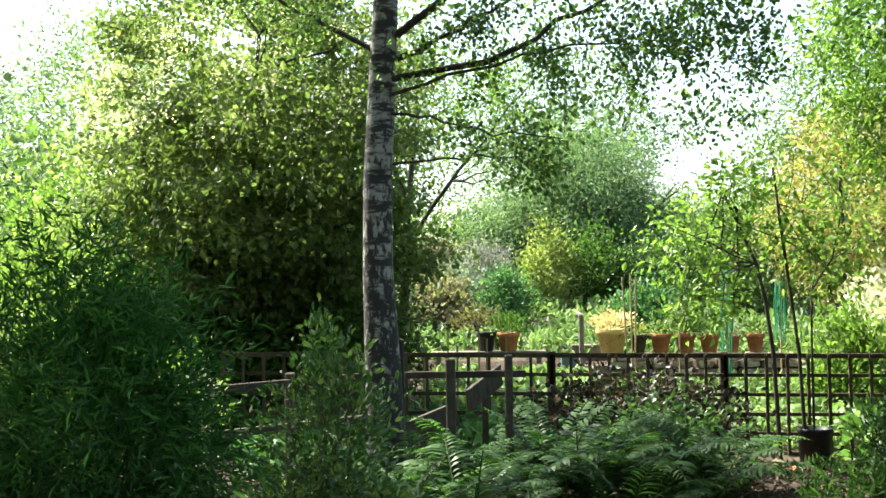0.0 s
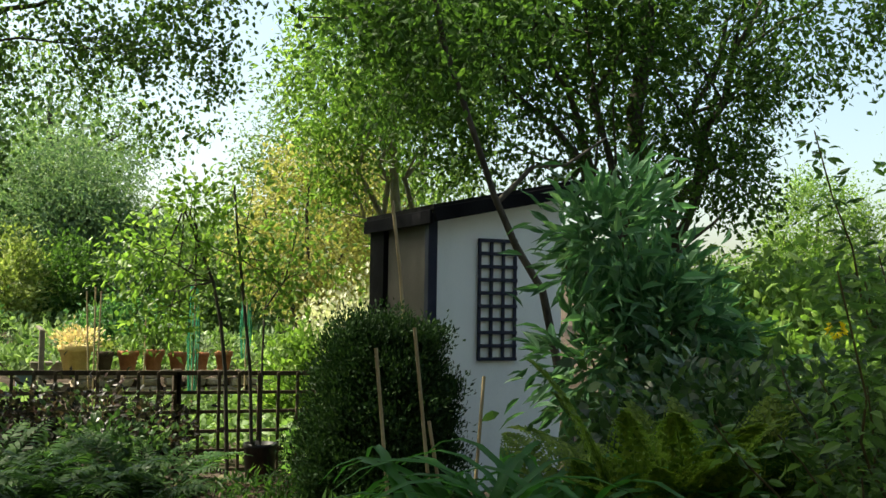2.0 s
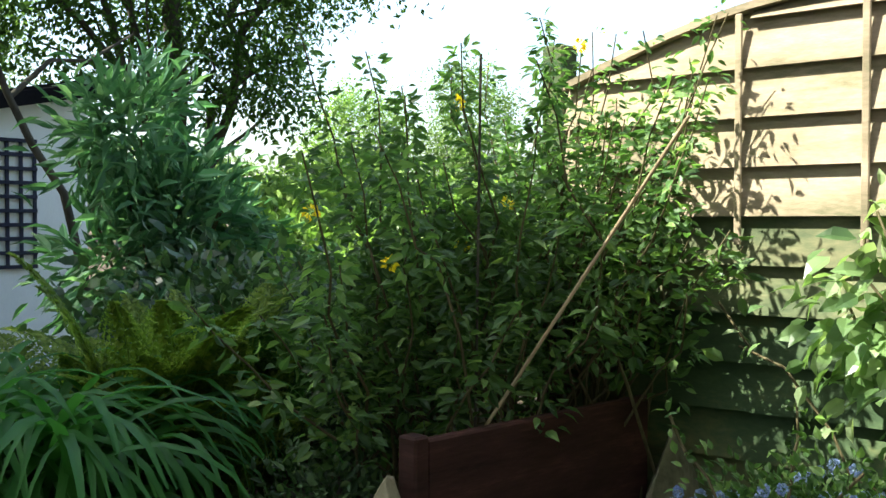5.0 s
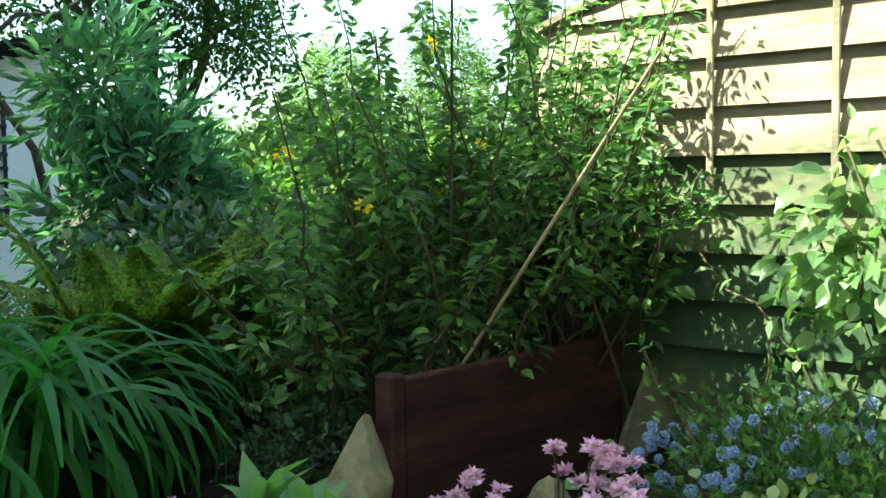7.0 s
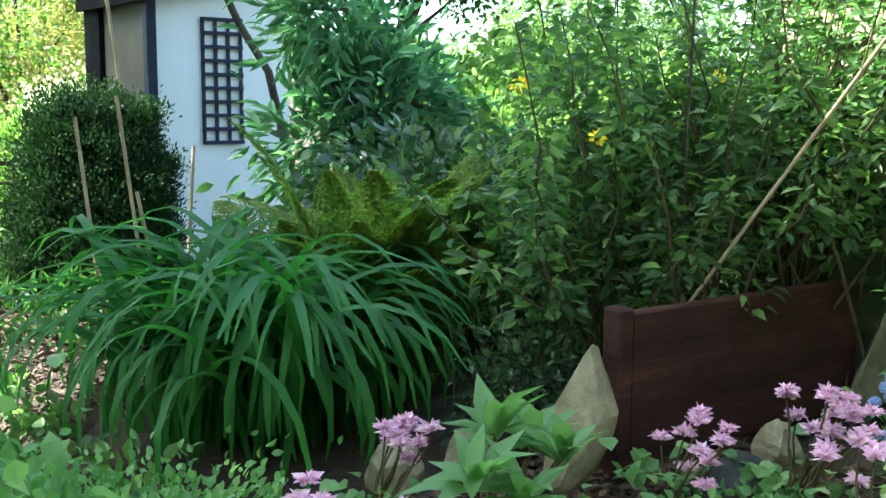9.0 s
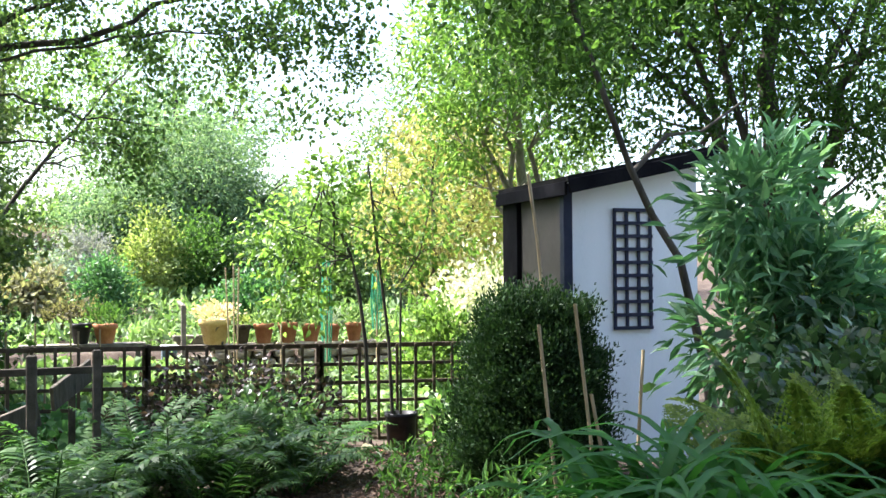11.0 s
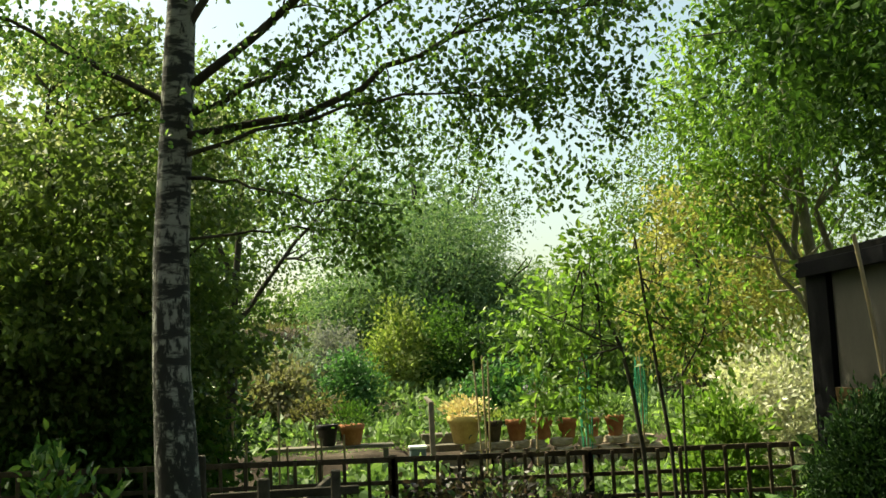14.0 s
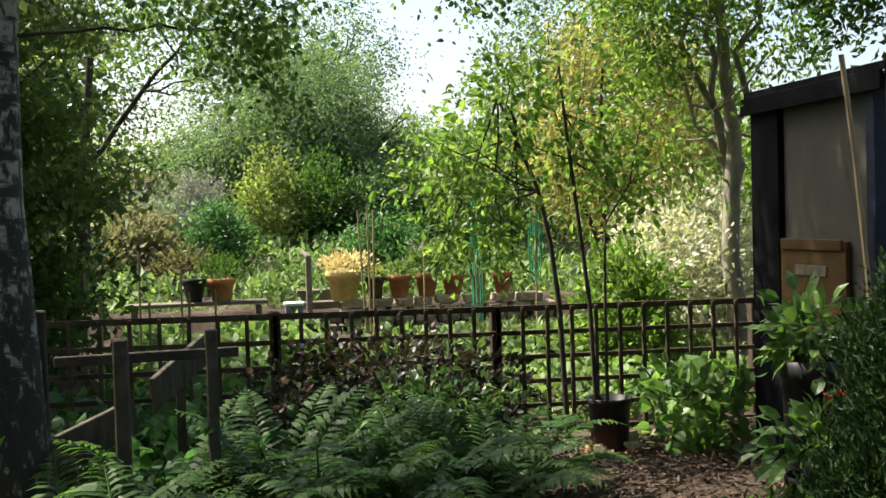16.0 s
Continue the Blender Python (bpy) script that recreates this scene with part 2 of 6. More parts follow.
L_VEG = leaf_mat("vegetable leaf", (0.065, 0.115, 0.04), (0.14, 0.215, 0.08), (0.27, 0.35, 0.18), 0.5, 0.4)
L_VEGDARK = leaf_mat("blue-green vegetable leaf", (0.035, 0.09, 0.035), (0.07, 0.165, 0.06), (0.13, 0.25, 0.1), 0.45, 0.38)
L_GOLD = leaf_mat("golden leaf", (0.18, 0.17, 0.06), (0.28, 0.26, 0.10), (0.36, 0.34, 0.16), 0.5, 0.45)
L_YELLOW = leaf_mat("yellow-green bush leaf", (0.11, 0.15, 0.04), (0.21, 0.26, 0.075), (0.34, 0.36, 0.16), 0.5, 0.4)
L_CREAM = leaf_mat("cream flower head", (0.36, 0.36, 0.28), (0.56, 0.55, 0.45), (0.7, 0.69, 0.58), 0.6, 0.25)
L_SILVER = leaf_mat("silver leaf", (0.13, 0.17, 0.13), (0.26, 0.31, 0.25), (0.4, 0.44, 0.38), 0.6, 0.3)
L_STRAW = leaf_mat("dry straw grass", (0.15, 0.14, 0.08), (0.25, 0.235, 0.14), (0.34, 0.32, 0.2), 0.8, 0.3)
L_FARTREE = leaf_mat("far tree leaf", (0.055, 0.10, 0.035), (0.12, 0.185, 0.06), (0.2, 0.27, 0.1), 0.5, 0.42)
L_WILLOW = leaf_mat("far willow leaf", (0.07, 0.13, 0.07), (0.15, 0.22, 0.12), (0.23, 0.3, 0.17), 0.5, 0.42)
L_MAUVE = leaf_mat("grey-lilac blossom", (0.14, 0.15, 0.15), (0.24, 0.24, 0.25), (0.34, 0.33, 0.36), 0.6, 0.3)
L_RUSTY = leaf_mat("rusty foliage", (0.08, 0.075, 0.04), (0.14, 0.125, 0.07), None, 0.6, 0.4)
L_IVY = leaf_mat("pale climber leaf", (0.08, 0.15, 0.05), (0.18, 0.28, 0.10), (0.34, 0.42, 0.23), 0.35, 0.42, 0.4)
L_ROSETTE = leaf_mat("fresh rosette leaf", (0.10, 0.22, 0.075), (0.19, 0.34, 0.125), (0.28, 0.44, 0.18), 0.4, 0.42, 0.3)
L_PALE = leaf_mat("pale yellow lobed leaf", (0.16, 0.22, 0.08), (0.28, 0.34, 0.15), (0.42, 0.46, 0.27), 0.5, 0.45)
L_BLUE = leaf_mat("powder-blue flower", (0.20, 0.26, 0.54), (0.30, 0.38, 0.68), (0.44, 0.52, 0.78), 0.6, 0.3)
L_PINK = leaf_mat("pale pink petal", (0.55, 0.31, 0.53), (0.72, 0.46, 0.69), (0.82, 0.65, 0.82), 0.6, 0.3)
L_YFLOWER = leaf_mat("yellow petal", (0.80, 0.60, 0.02), (0.88, 0.70, 0.04), None, 0.5, 0.2)
L_STRAWFL = leaf_mat("straw-coloured flower", (0.42, 0.30, 0.15), (0.62, 0.5, 0.33), (0.74, 0.66, 0.5), 0.6, 0.3)
L_LILAC = leaf_mat("lilac flower", (0.24, 0.2, 0.34), (0.4, 0.35, 0.5), (0.55, 0.5, 0.62), 0.6, 0.3)


# ---- building helpers ----
def smooth(v, a, b):
    t = np.clip((np.asarray(v, float) - a) / (b - a), 0, 1)
    return t * t * (3 - 2 * t)


def ground_z(x, y):
    """The lie of the land: a flat path, a raised rockery bed beside it, then beds, a terrace and a bank."""
    x, y = np.asarray(x, float), np.asarray(y, float)
    z = 0.08 + 0.10 * smooth(y, 3.0, 7.0)
    z = z + 0.54 * smooth(x, 1.1, 1.9) * (1 - smooth(y, 4.7, 6.2)) * (1 - smooth(x, 5.0, 9.0))
    z = z + 0.12 * smooth(y, 9.0, 14.5) + 0.29 * smooth(y, 14.9, 15.15)
    z = z + 0.5 * smooth(y, 16, 21) + 2.0 * smooth(y, 21, 36) + 0.3 * smooth(y, 36, 60)
    return z + 0.02 * np.sin(x * 3.1 + 1.3 * np.sin(y * 2.3)) + 0.015 * np.sin(y * 4.7 + x)


def gz(x, y):
    return float(ground_z(x, y))


def root_of(ob):
    while ob.parent:
        ob = ob.parent
    return ob


def thing(name, label, category, at=(0, 0, 0), group="", kind=""):
    ob = new(name)
    ob.empty_display_size = 0.05
    ob.location = at
    return tagged(ob, label, category, group, kind)


def add_part(name, me, mat, parent, label=""):
    if not me.materials:
        me.materials.append(mat)
    ob = new(name, me)
    ob.parent = parent
    return tagged(ob, label)


def part(name, bm, mat, parent, label=""):
    """One bmesh, in world places, as one mesh under a thing or a part."""
    me = bpy.data.meshes.new(name)
    bm.to_mesh(me)
    bm.free()
    me.transform(Matrix.Translation(-root_of(parent).location))
    return add_part(name, me, mat, parent, label)


def raw_mesh(name, verts, faces, origin=(0, 0, 0), soft=True):
    """A mesh from whole arrays; all faces have the same number of corners."""
    verts = (np.asarray(verts, np.float32) - np.asarray(origin, np.float32)).astype(np.float32)
    faces = np.asarray(faces, np.int32)
    me = bpy.data.meshes.new(name)
    me.vertices.add(len(verts))
    me.vertices.foreach_set("co", verts.ravel())
    me.loops.add(faces.size)
    me.loops.foreach_set("vertex_index", faces.ravel())
    me.polygons.add(len(faces))
    me.polygons.foreach_set("loop_start", np.arange(0, faces.size, faces.shape[1], dtype=np.int32))
    me.polygons.foreach_set("loop_total", np.full(len(faces), faces.shape[1], np.int32))
    me.polygons.foreach_set("use_smooth", np.full(len(faces), soft))
    me.update(calc_edges=True)
    return me


RHOMB = (np.array([(0, 0, 0), (0.5, 0.42, 0.10), (0, 1, -0.06), (-0.5, 0.42, 0.10)]), np.array([(0, 1, 2), (0, 2, 3)]))
OVAL = (np.array([(0, 0, 0), (0.42, 0.26, 0.08), (0.45, 0.58, 0.06), (0, 1, -0.16), (-0.45, 0.58, 0.06), (-0.42, 0.26, 0.08), (0, 0.3, 0), (0, 0.64, -0.02)]),
        np.array([(0, 1, 6), (6, 1, 2), (6, 2, 7), (7, 2, 3), (0, 6, 5), (6, 4, 5), (6, 7, 4), (7, 3, 4)]))
OVATE = (np.array([(0, 0, 0), (0.44, 0.3, 0.08), (0.38, 0.66, 0.04), (0, 1, -0.14), (-0.38, 0.66, 0.04), (-0.44, 0.3, 0.08)]), np.array([(0, 1, 5), (1, 2, 4), (1, 4, 5), (2, 3, 4)]))
PETAL = (np.array([(0, 0, 0), (0.5, 0.55, 0.15), (0, 1, 0.05), (-0.5, 0.55, 0.15)]), np.array([(0, 1, 2), (0, 2, 3)]))


def unit(v):
    return v / np.maximum(np.linalg.norm(v, axis=-1, keepdims=True), 1e-9)


def leaf_arrays(rng, P, A, length, width, shape=RHOMB, up=0.8, facing=None):
    """Leaves at P that point along A: all corners and faces."""
    tv, tf = shape
    n = len(P)
    A = unit(A)
    N = rng.normal(size=(n, 3)) + (0, 0, up) if facing is None else rng.normal(size=(n, 3)) * 0.42 + facing + (0, 0, up * 0.3)
    N = unit(N - (N * A).sum(1, keepdims=True) * A)
    S = np.cross(A, N)
    L = np.broadcast_to(np.asarray(length, float), (n,))[:, None, None]
    W = np.broadcast_to(np.asarray(width, float), (n,))[:, None, None]
    V = P[:, None, :] + tv[None, :, 0:1] * W * S[:, None, :] + tv[None, :, 1:2] * L * A[:, None, :] + tv[None, :, 2:3] * L * N[:, None, :]
    F = tf[None] + (np.arange(n) * len(tv))[:, None, None]
    return V.reshape(-1, 3), F.reshape(-1, tf.shape[1])


def leaves(name, rng, P, A, length, width, mat, parent, shape=RHOMB, up=0.8, label="", facing=None):
    length = np.asarray(length) * rng.uniform(0.65, 1.25, len(P))
    ratio = width
    V, F = leaf_arrays(rng, P, A, length, length * ratio, shape, up, facing)
    me = raw_mesh(name, V, F, root_of(parent).location, False)
    return add_part(name, me, mat, parent, label)


def cloud(rng, centre, radii, clumps, per, spread, hollow=0.55, flat=1.0, low=-1.0):
    """Leaf places in uneven clumps within an ellipsoid, with gaps, and the way out from its middle."""
    d = unit(rng.normal(size=(clumps * 3, 3)))
    d = d[d[:, 2] > low][:clumps]
    r = rng.uniform(hollow, 1.0, len(d)) ** 0.7 * rng.uniform(0.82, 1.12, len(d))
    C = np.asarray(centre) + d * r[:, None] * np.asarray(radii)
    s = spread * rng.uniform(0.6, 1.4, len(C))
    P = np.repeat(C, per, 0) + rng.normal(size=(len(C) * per, 3)) * np.repeat(s, per)[:, None] * (1, 1, flat)
    out = unit(P - np.asarray(centre))
    return P, out


def clump_facing(P, out, per):
    """Which way leaves face: out from the middle of their clump and of the crown."""
    C = P.reshape(-1, per, 3).mean(1)
    return unit(P - np.repeat(C, per, 0)) * 0.8 + out * 0.5


def tube_arrays(points, radii, sides=7, rng=None, wobble=0.0):
    pts = np.asarray(points, float)
    n = len(pts)
    radii = np.broadcast_to(np.asarray(radii, float), (n,))
    T = unit(np.gradient(pts, axis=0))
    ref = np.array([0.0, 0.0, 1.0]) if abs(T[:, 2]).mean() < 0.8 else np.array([1.0, 0.0, 0.0])
    U = unit(np.cross(T, ref))
    W = np.cross(T, U)
    a = np.linspace(0, 2 * np.pi, sides, endpoint=False)
    rr = radii[:, None] * (1 + (rng.uniform(-wobble, wobble, (n, sides)) if rng is not None else 0))
    V = pts[:, None, :] + rr[..., None] * (np.cos(a)[None, :, None] * U[:, None, :] + np.sin(a)[None, :, None] * W[:, None, :])
    i, j = np.meshgrid(np.arange(n - 1), np.arange(sides), indexing="ij")
    k = (j + 1) % sides
    F = np.stack([i * sides + j, i * sides + k, (i + 1) * sides + k, (i + 1) * sides + j], -1).reshape(-1, 4)
    return V.reshape(-1, 3), F


def joined(pieces):
    V, F, o = [], [], 0
    for v, f in pieces:
        V.append(v)
        F.append(f + o)
        o += len(v)
    return np.concatenate(V), np.concatenate(F)


def tube(name, points, radii, mat, parent, sides=7, rng=None, wobble=0.0, label=""):
    V, F = tube_arrays(points, radii, sides, rng, wobble)
    return add_part(name, raw_mesh(name, V, F, root_of(parent).location), mat, parent, label)


def bent(rng, a, b, steps=7, sag=0.0, wander=0.04):
    """A line from a to b that wanders and sags."""
    t = np.linspace(0, 1, steps)[:, None]
    a, b = np.asarray(a, float), np.asarray(b, float)
    p = a + (b - a) * t + rng.normal(size=(steps, 3)) * wander * np.linalg.norm(b - a) * (t * (1 - t) * 3)
    p[:, 2] -= sag * (4 * t * (1 - t))[:, 0]
    return p


def box_bm(centre, size, bevel=0.004, turn=None):
    bm = bmesh.new()
    bmesh.ops.create_cube(bm, size=1.0)
    bmesh.ops.scale(bm, vec=size, verts=bm.verts)
    if bevel:
        bmesh.ops.bevel(bm, geom=bm.edges[:], offset=min(bevel, min(size) * 0.3), segments=1, affect="EDGES")
    if turn is not None:
        bmesh.ops.transform(bm, matrix=turn, verts=bm.verts)
    bmesh.ops.translate(bm, vec=centre, verts=bm.verts)
    return bm


def beam_bm(a, b, w, h, bevel=0.004):
    """A squared timber from a to b."""
    a, b = Vector(a), Vector(b)
    d = b - a
    turn = d.to_track_quat("Y", "Z").to_matrix().to_4x4()
    return box_bm((a + b) / 2, (w, d.length, h), bevel, turn)


def lathe_bm(profile, at=(0, 0, 0), sides=20):
    bm = bmesh.new()
    rings = []
    for r, z in profile:
        rings.append([bm.verts.new((at[0] + r * math.cos(2 * math.pi * k / sides), at[1] + r * math.sin(2 * math.pi * k / sides), at[2] + z)) for k in range(sides)])
    for a, b in zip(rings, rings[1:]):
        for k in range(sides):
            f = bm.faces.new((a[k], a[(k + 1) % sides], b[(k + 1) % sides], b[k]))
            f.smooth = True
    bm.faces.new(rings[0][::-1])
    bm.faces.new(rings[-1])
    return bm


def rock_bm(rng, at, size, lean=0.0, sharp=1.0):
    bm = bmesh.new()
    bmesh.ops.create_icosphere(bm, subdivisions=3, radius=0.5)
    off = Vector(rng.uniform(-20, 20, 3))
    cuts = [(Vector(unit(rng.normal(size=3))), rng.uniform(0.26, 0.42)) for _ in range(11)]
    for v in bm.verts:
        c = v.co.copy()
        n1 = noise.noise(c * 2.0 + off)
        n2 = noise.noise(c * 6.0 + off)
        v.co = c * (1 + 0.35 * sharp * n1 + 0.08 * n2)
        for d, k in cuts:
            v.co -= max(0.0, v.co.dot(d) - k) * d
        v.co.x, v.co.y = v.co.x * (1 - 0.5 * sharp * max(0, v.co.z)), v.co.y * (1 - 0.5 * sharp * max(0, v.co.z))
        v.co = Vector((v.co.x * size[0], v.co.y * size[1], v.co.z * size[2]))
        v.co.x += lean * v.co.z
    bmesh.ops.translate(bm, vec=at, verts=bm.verts)
    return bm


# ---- ground ----
def build_ground():
    gx = np.concatenate([np.linspace(-400, -12, 14), np.linspace(-10, 14, 161), np.linspace(18, 400, 14)])
    gy = np.concatenate([np.linspace(-400, -6, 12), np.linspace(-4, 24, 221), np.linspace(26, 70, 30), np.linspace(90, 1500, 12)])
    X, Y = np.meshgrid(gx, gy)
    Z = ground_z(X, Y)
    V = np.stack([X, Y, Z], -1).reshape(-1, 3)
    w = len(gx)
    i, j = np.meshgrid(np.arange(len(gy) - 1), np.arange(w - 1), indexing="ij")
    F = np.stack([i * w + j, i * w + j + 1, (i + 1) * w + j + 1, (i + 1) * w + j], -1).reshape(-1, 4)
    me = raw_mesh("ground", V, F)
    me.materials.append(M_SOIL)
    return tagged(new("ground", me), "dark soil strewn with bark mulch", "ground", "", "structure")


build_ground()
# unseen walls added behind and beside the camera to cut sky light
back = thing("screen_wall", "unseen plain wall added to block sky light", "wall", (0, -3.2, 0), "", "structure")
part("wall", box_bm((0, -3.0, 3.6), (22, 0.3, 7.6), 0.0), M_SCREENWALL, back)
part("wall", box_bm((8.2, -0.2, 1.1), (0.25, 5.4, 2.4), 0.0), M_SCREENWALL, back)


def ground_leaves(name, label, category, seed, x0, x1, y0, y1, n, length, ratio, mat, height=0.1, shape=RHOMB, parent=None):
    """Low planting that covers a stretch of ground."""
    rng = np.random.default_rng(seed)
    x, y = rng.uniform(x0, x1, n), rng.uniform(y0, y1, n)
    keep = np.array([noise.noise((a * 1.3, b * 1.3, seed)) for a, b in zip(x, y)]) > -0.25
    x, y = x[keep], y[keep]
    P = np.stack([x, y, ground_z(x, y) + rng.uniform(0, height, len(x))], 1)
    A = rng.normal(size=(len(x), 3)) + (0, 0, 0.7)
    V, F = leaf_arrays(rng, P, A, length * rng.uniform(0.6, 1.3, len(x)), length * ratio * rng.uniform(0.6, 1.3, len(x)), shape, 1.2)
    me = raw_mesh(name, V, F, (0, 0, 0), False)
    me.materials.append(mat)
    return tagged(new(name, me), label, category, "", "stuff")


# ---- trees ----
def tree(name, label, seed, base, top, r0, bark, crowns, leaf, size, ratio, limbs=(), shape=RHOMB, group="", leaf_up=0.6, sag=0.0, trunk_steps=10, extra=(), cores=()):
    """A tapered trunk with limbs; crowns are (centre, radii, clumps, per, spread)."""
    rng = np.random.default_rng(seed)
    t = thing(name, label, "tree", base, group)
    tube("trunk", bent(rng, (base[0], base[1], base[2] - 0.1), top, trunk_steps, 0, 0.015), np.linspace(r0, r0 * 0.22, trunk_steps), bark, t, 12, rng, 0.07)
    for a, b, r in limbs:
        line = bent(rng, a, b, 8, sag, 0.05)
        limb = tube("limb", line, np.linspace(r, r * 0.3, 8), bark, t, 6, rng, 0.05)
        twigs = []
        for k in range(9):
            p = line[rng.integers(2, 8)]
            q = p + rng.normal(size=3) * 0.35 * np.linalg.norm(np.subtract(b, a)) * (0.5, 0.5, 0.35) + np.subtract(b, a) * 0.15
            twigs.append(tube_arrays(bent(rng, p, q, 5, 0.02), np.linspace(r * 0.35, r * 0.12, 5), 4))
        V, F = joined(twigs)
        tagged(add_part("branchlet", raw_mesh("branchlet", V, F, base), bark, limb), kind="stuff")
    for c in crowns:
        P, out = cloud(rng, *c)
        A = out * 0.5 + rng.normal(size=P.shape) * 0.7 + (0, 0, -0.35)
        leaves("crown", rng, P, A, size, ratio, leaf, t, shape, leaf_up, "", clump_facing(P, out, c[3]))
    for ctr, rad, n, s in cores:
        d = unit(rng.normal(size=(n, 3))) * rng.uniform(0.1, 1.0, (n, 1)) ** 0.5
        P = np.asarray(ctr) + d * np.asarray(rad)
        leaves("inner_foliage", rng, P, rng.normal(size=P.shape) + (0, 0, -0.3), s, 0.7, leaf, t, RHOMB, 0.4)
    for mat, n, s, ctr, rad in extra:
        d = unit(rng.normal(size=(n, 3)))
        d[:, 2] = np.abs(d[:, 2]) * 0.9 - 0.2
        C = np.asarray(ctr) + d * np.asarray(rad) * rng.uniform(0.92, 1.06, (n, 1))
        P = np.repeat(C, 14, 0) + rng.normal(size=(n * 14, 3)) * 0.045
        leaves("blossom", rng, P, rng.normal(size=P.shape) + (0, 0, 0.5), s, 0.9, mat, t, RHOMB, 1.0, "flat cream blossom clusters")
    return t


def shrub(name, label, seed, at, crowns, leaf, size, ratio, shape=RHOMB, stems=7, stem_mat=None, category="shrub", stem_r=0.008, axis=(0, 0, 0.2), out_w=0.7, jitter=0.6, up=0.6, hollow=0.3, group="", facing=False):
    rng = np.random.default_rng(seed)
    t = thing(name, label, category, at, group)
    for k in range(stems):
        c, rad = crowns[k % len(crowns)][:2]
        tip = np.asarray(c) + rng.uniform(-0.75, 0.75, 3) * rad
        foot = np.asarray(at) + (rng.normal() * 0.05, rng.normal() * 0.05, -0.03)
        tube("stem", bent(rng, foot, tip, 6, 0, 0.05), np.linspace(stem_r, stem_r * 0.4, 6), stem_mat or M_TWIG, t, 5)
    for c in crowns:
        P, out = cloud(rng, *c[:5], hollow)
        A = out * out_w + rng.normal(size=P.shape) * jitter + axis
        leaves("foliage", rng, P, A, size, ratio, leaf, t, shape, up, "", clump_facing(P, out, c[3]) if facing else None)
    return t


# birch
rb = np.random.default_rng(11)
BIRCH = (-0.40, 6.95, gz(-0.4, 6.95))
birch = thing("birch_tree", "silver birch with white bark, black at its foot", "tree", BIRCH)
trunk_line = np.array([(-0.345, 6.95, 0.05), (-0.365, 6.95, 0.6), (-0.385, 6.95, 1.2), (-0.41, 6.95, 1.8), (-0.40, 6.95, 2.4), (-0.37, 6.95, 3.0), (-0.345, 6.95, 3.5), (-0.30, 6.95, 4.2), (-0.26, 6.97, 5.2), (-0.20, 7.0, 6.4), (-0.15, 7.0, 8.0)])
tube("trunk", trunk_line, [0.16, 0.13, 0.118, 0.106, 0.098, 0.093, 0.088, 0.075, 0.06, 0.04, 0.015], M_BIRCH, birch, 16, rb, 0.05)
limb_lines = [(((-0.30, 6.95, 3.36), (0.31, 6.75, 3.78), (0.95, 6.5, 4.3), (1.5, 6.3, 5.0)), 0.030), (((-0.34, 6.95, 3.20), (0.0, 6.88, 3.31), (0.31, 6.8, 3.46), (1.25, 6.6, 4.0)), 0.024),
              (((-0.36, 6.93, 3.08), (0.41, 6.8, 3.17), (0.91, 6.75, 3.44), (1.51, 6.7, 3.70), (2.15, 6.6, 3.72)), 0.026), (((-0.37, 6.93, 2.96), (0.3, 6.75, 3.12), (1.01, 6.6, 3.24), (1.6, 6.5, 3.14)), 0.014),
              (((-0.38, 6.93, 2.86), (0.0, 6.85, 2.80), (0.35, 6.75, 2.67), (0.84, 6.6, 2.62)), 0.012), (((-0.40, 6.95, 2.5), (0.35, 6.9, 2.55), (0.9, 6.8, 2.42)), 0.010),
              (((-0.40, 6.95, 3.28), (-0.75, 6.85, 3.46), (-1.16, 6.75, 3.68), (-1.8, 6.6, 3.85)), 0.020), (((-0.36, 6.95, 3.6), (0.0, 6.9, 4.2), (0.4, 6.8, 5.4)), 0.030),
              (((-0.3, 6.95, 4.2), (-1.0, 6.9, 4.9), (-1.8, 6.8, 5.4)), 0.025), (((-0.28, 6.95, 4.6), (0.5, 7.1, 5.4), (1.4, 7.3, 6.0)), 0.025)]
limb_leaf = []
for knots, r in limb_lines:
    knots = np.asarray(knots)
    u = np.linspace(0, len(knots) - 1, 14)
    line = np.stack([np.interp(u, np.arange(len(knots)), knots[:, c]) for c in range(3)], 1) + rb.normal(size=(14, 3)) * 0.012 * np.minimum(u, 1)[:, None]
    limb = tube("limb", line, np.linspace(r, r * 0.25, 14), M_BARK, birch, 7, rb, 0.06)
    run = knots[-1] - knots[0]
    tw = []
    for k in range(16 if r > 0.013 else 6):
        p = line[rb.integers(4, 14)]
        q = p + run * rb.uniform(0.05, 0.22) + rb.normal(size=3) * (0.22, 0.26, 0.14) + (0, 0, -0.14)
        lt = bent(rb, p, q, 6, -0.05)
        tw.append(tube_arrays(lt, np.linspace(r * 0.22, 0.0015, 6), 4))
        for m in range(14):
            c = lt[rb.integers(1, 6)] + rb.normal(size=3) * (0.06, 0.06, 0.07)
            limb_leaf.append(c + rb.normal(size=(8, 3)) * (0.05, 0.05, 0.06))
    V, F = joined(tw)
    tagged(add_part("branchlet", raw_mesh("branchlet", V, F, BIRCH), M_BARK, limb), kind="stuff")
P = np.concatenate(limb_leaf)
leaves("foliage", rb, P, rb.normal(size=P.shape) * 0.7 + (0, 0, -0.6), 0.036, 0.78, L_BIRCH, birch, OVATE, 0.5)
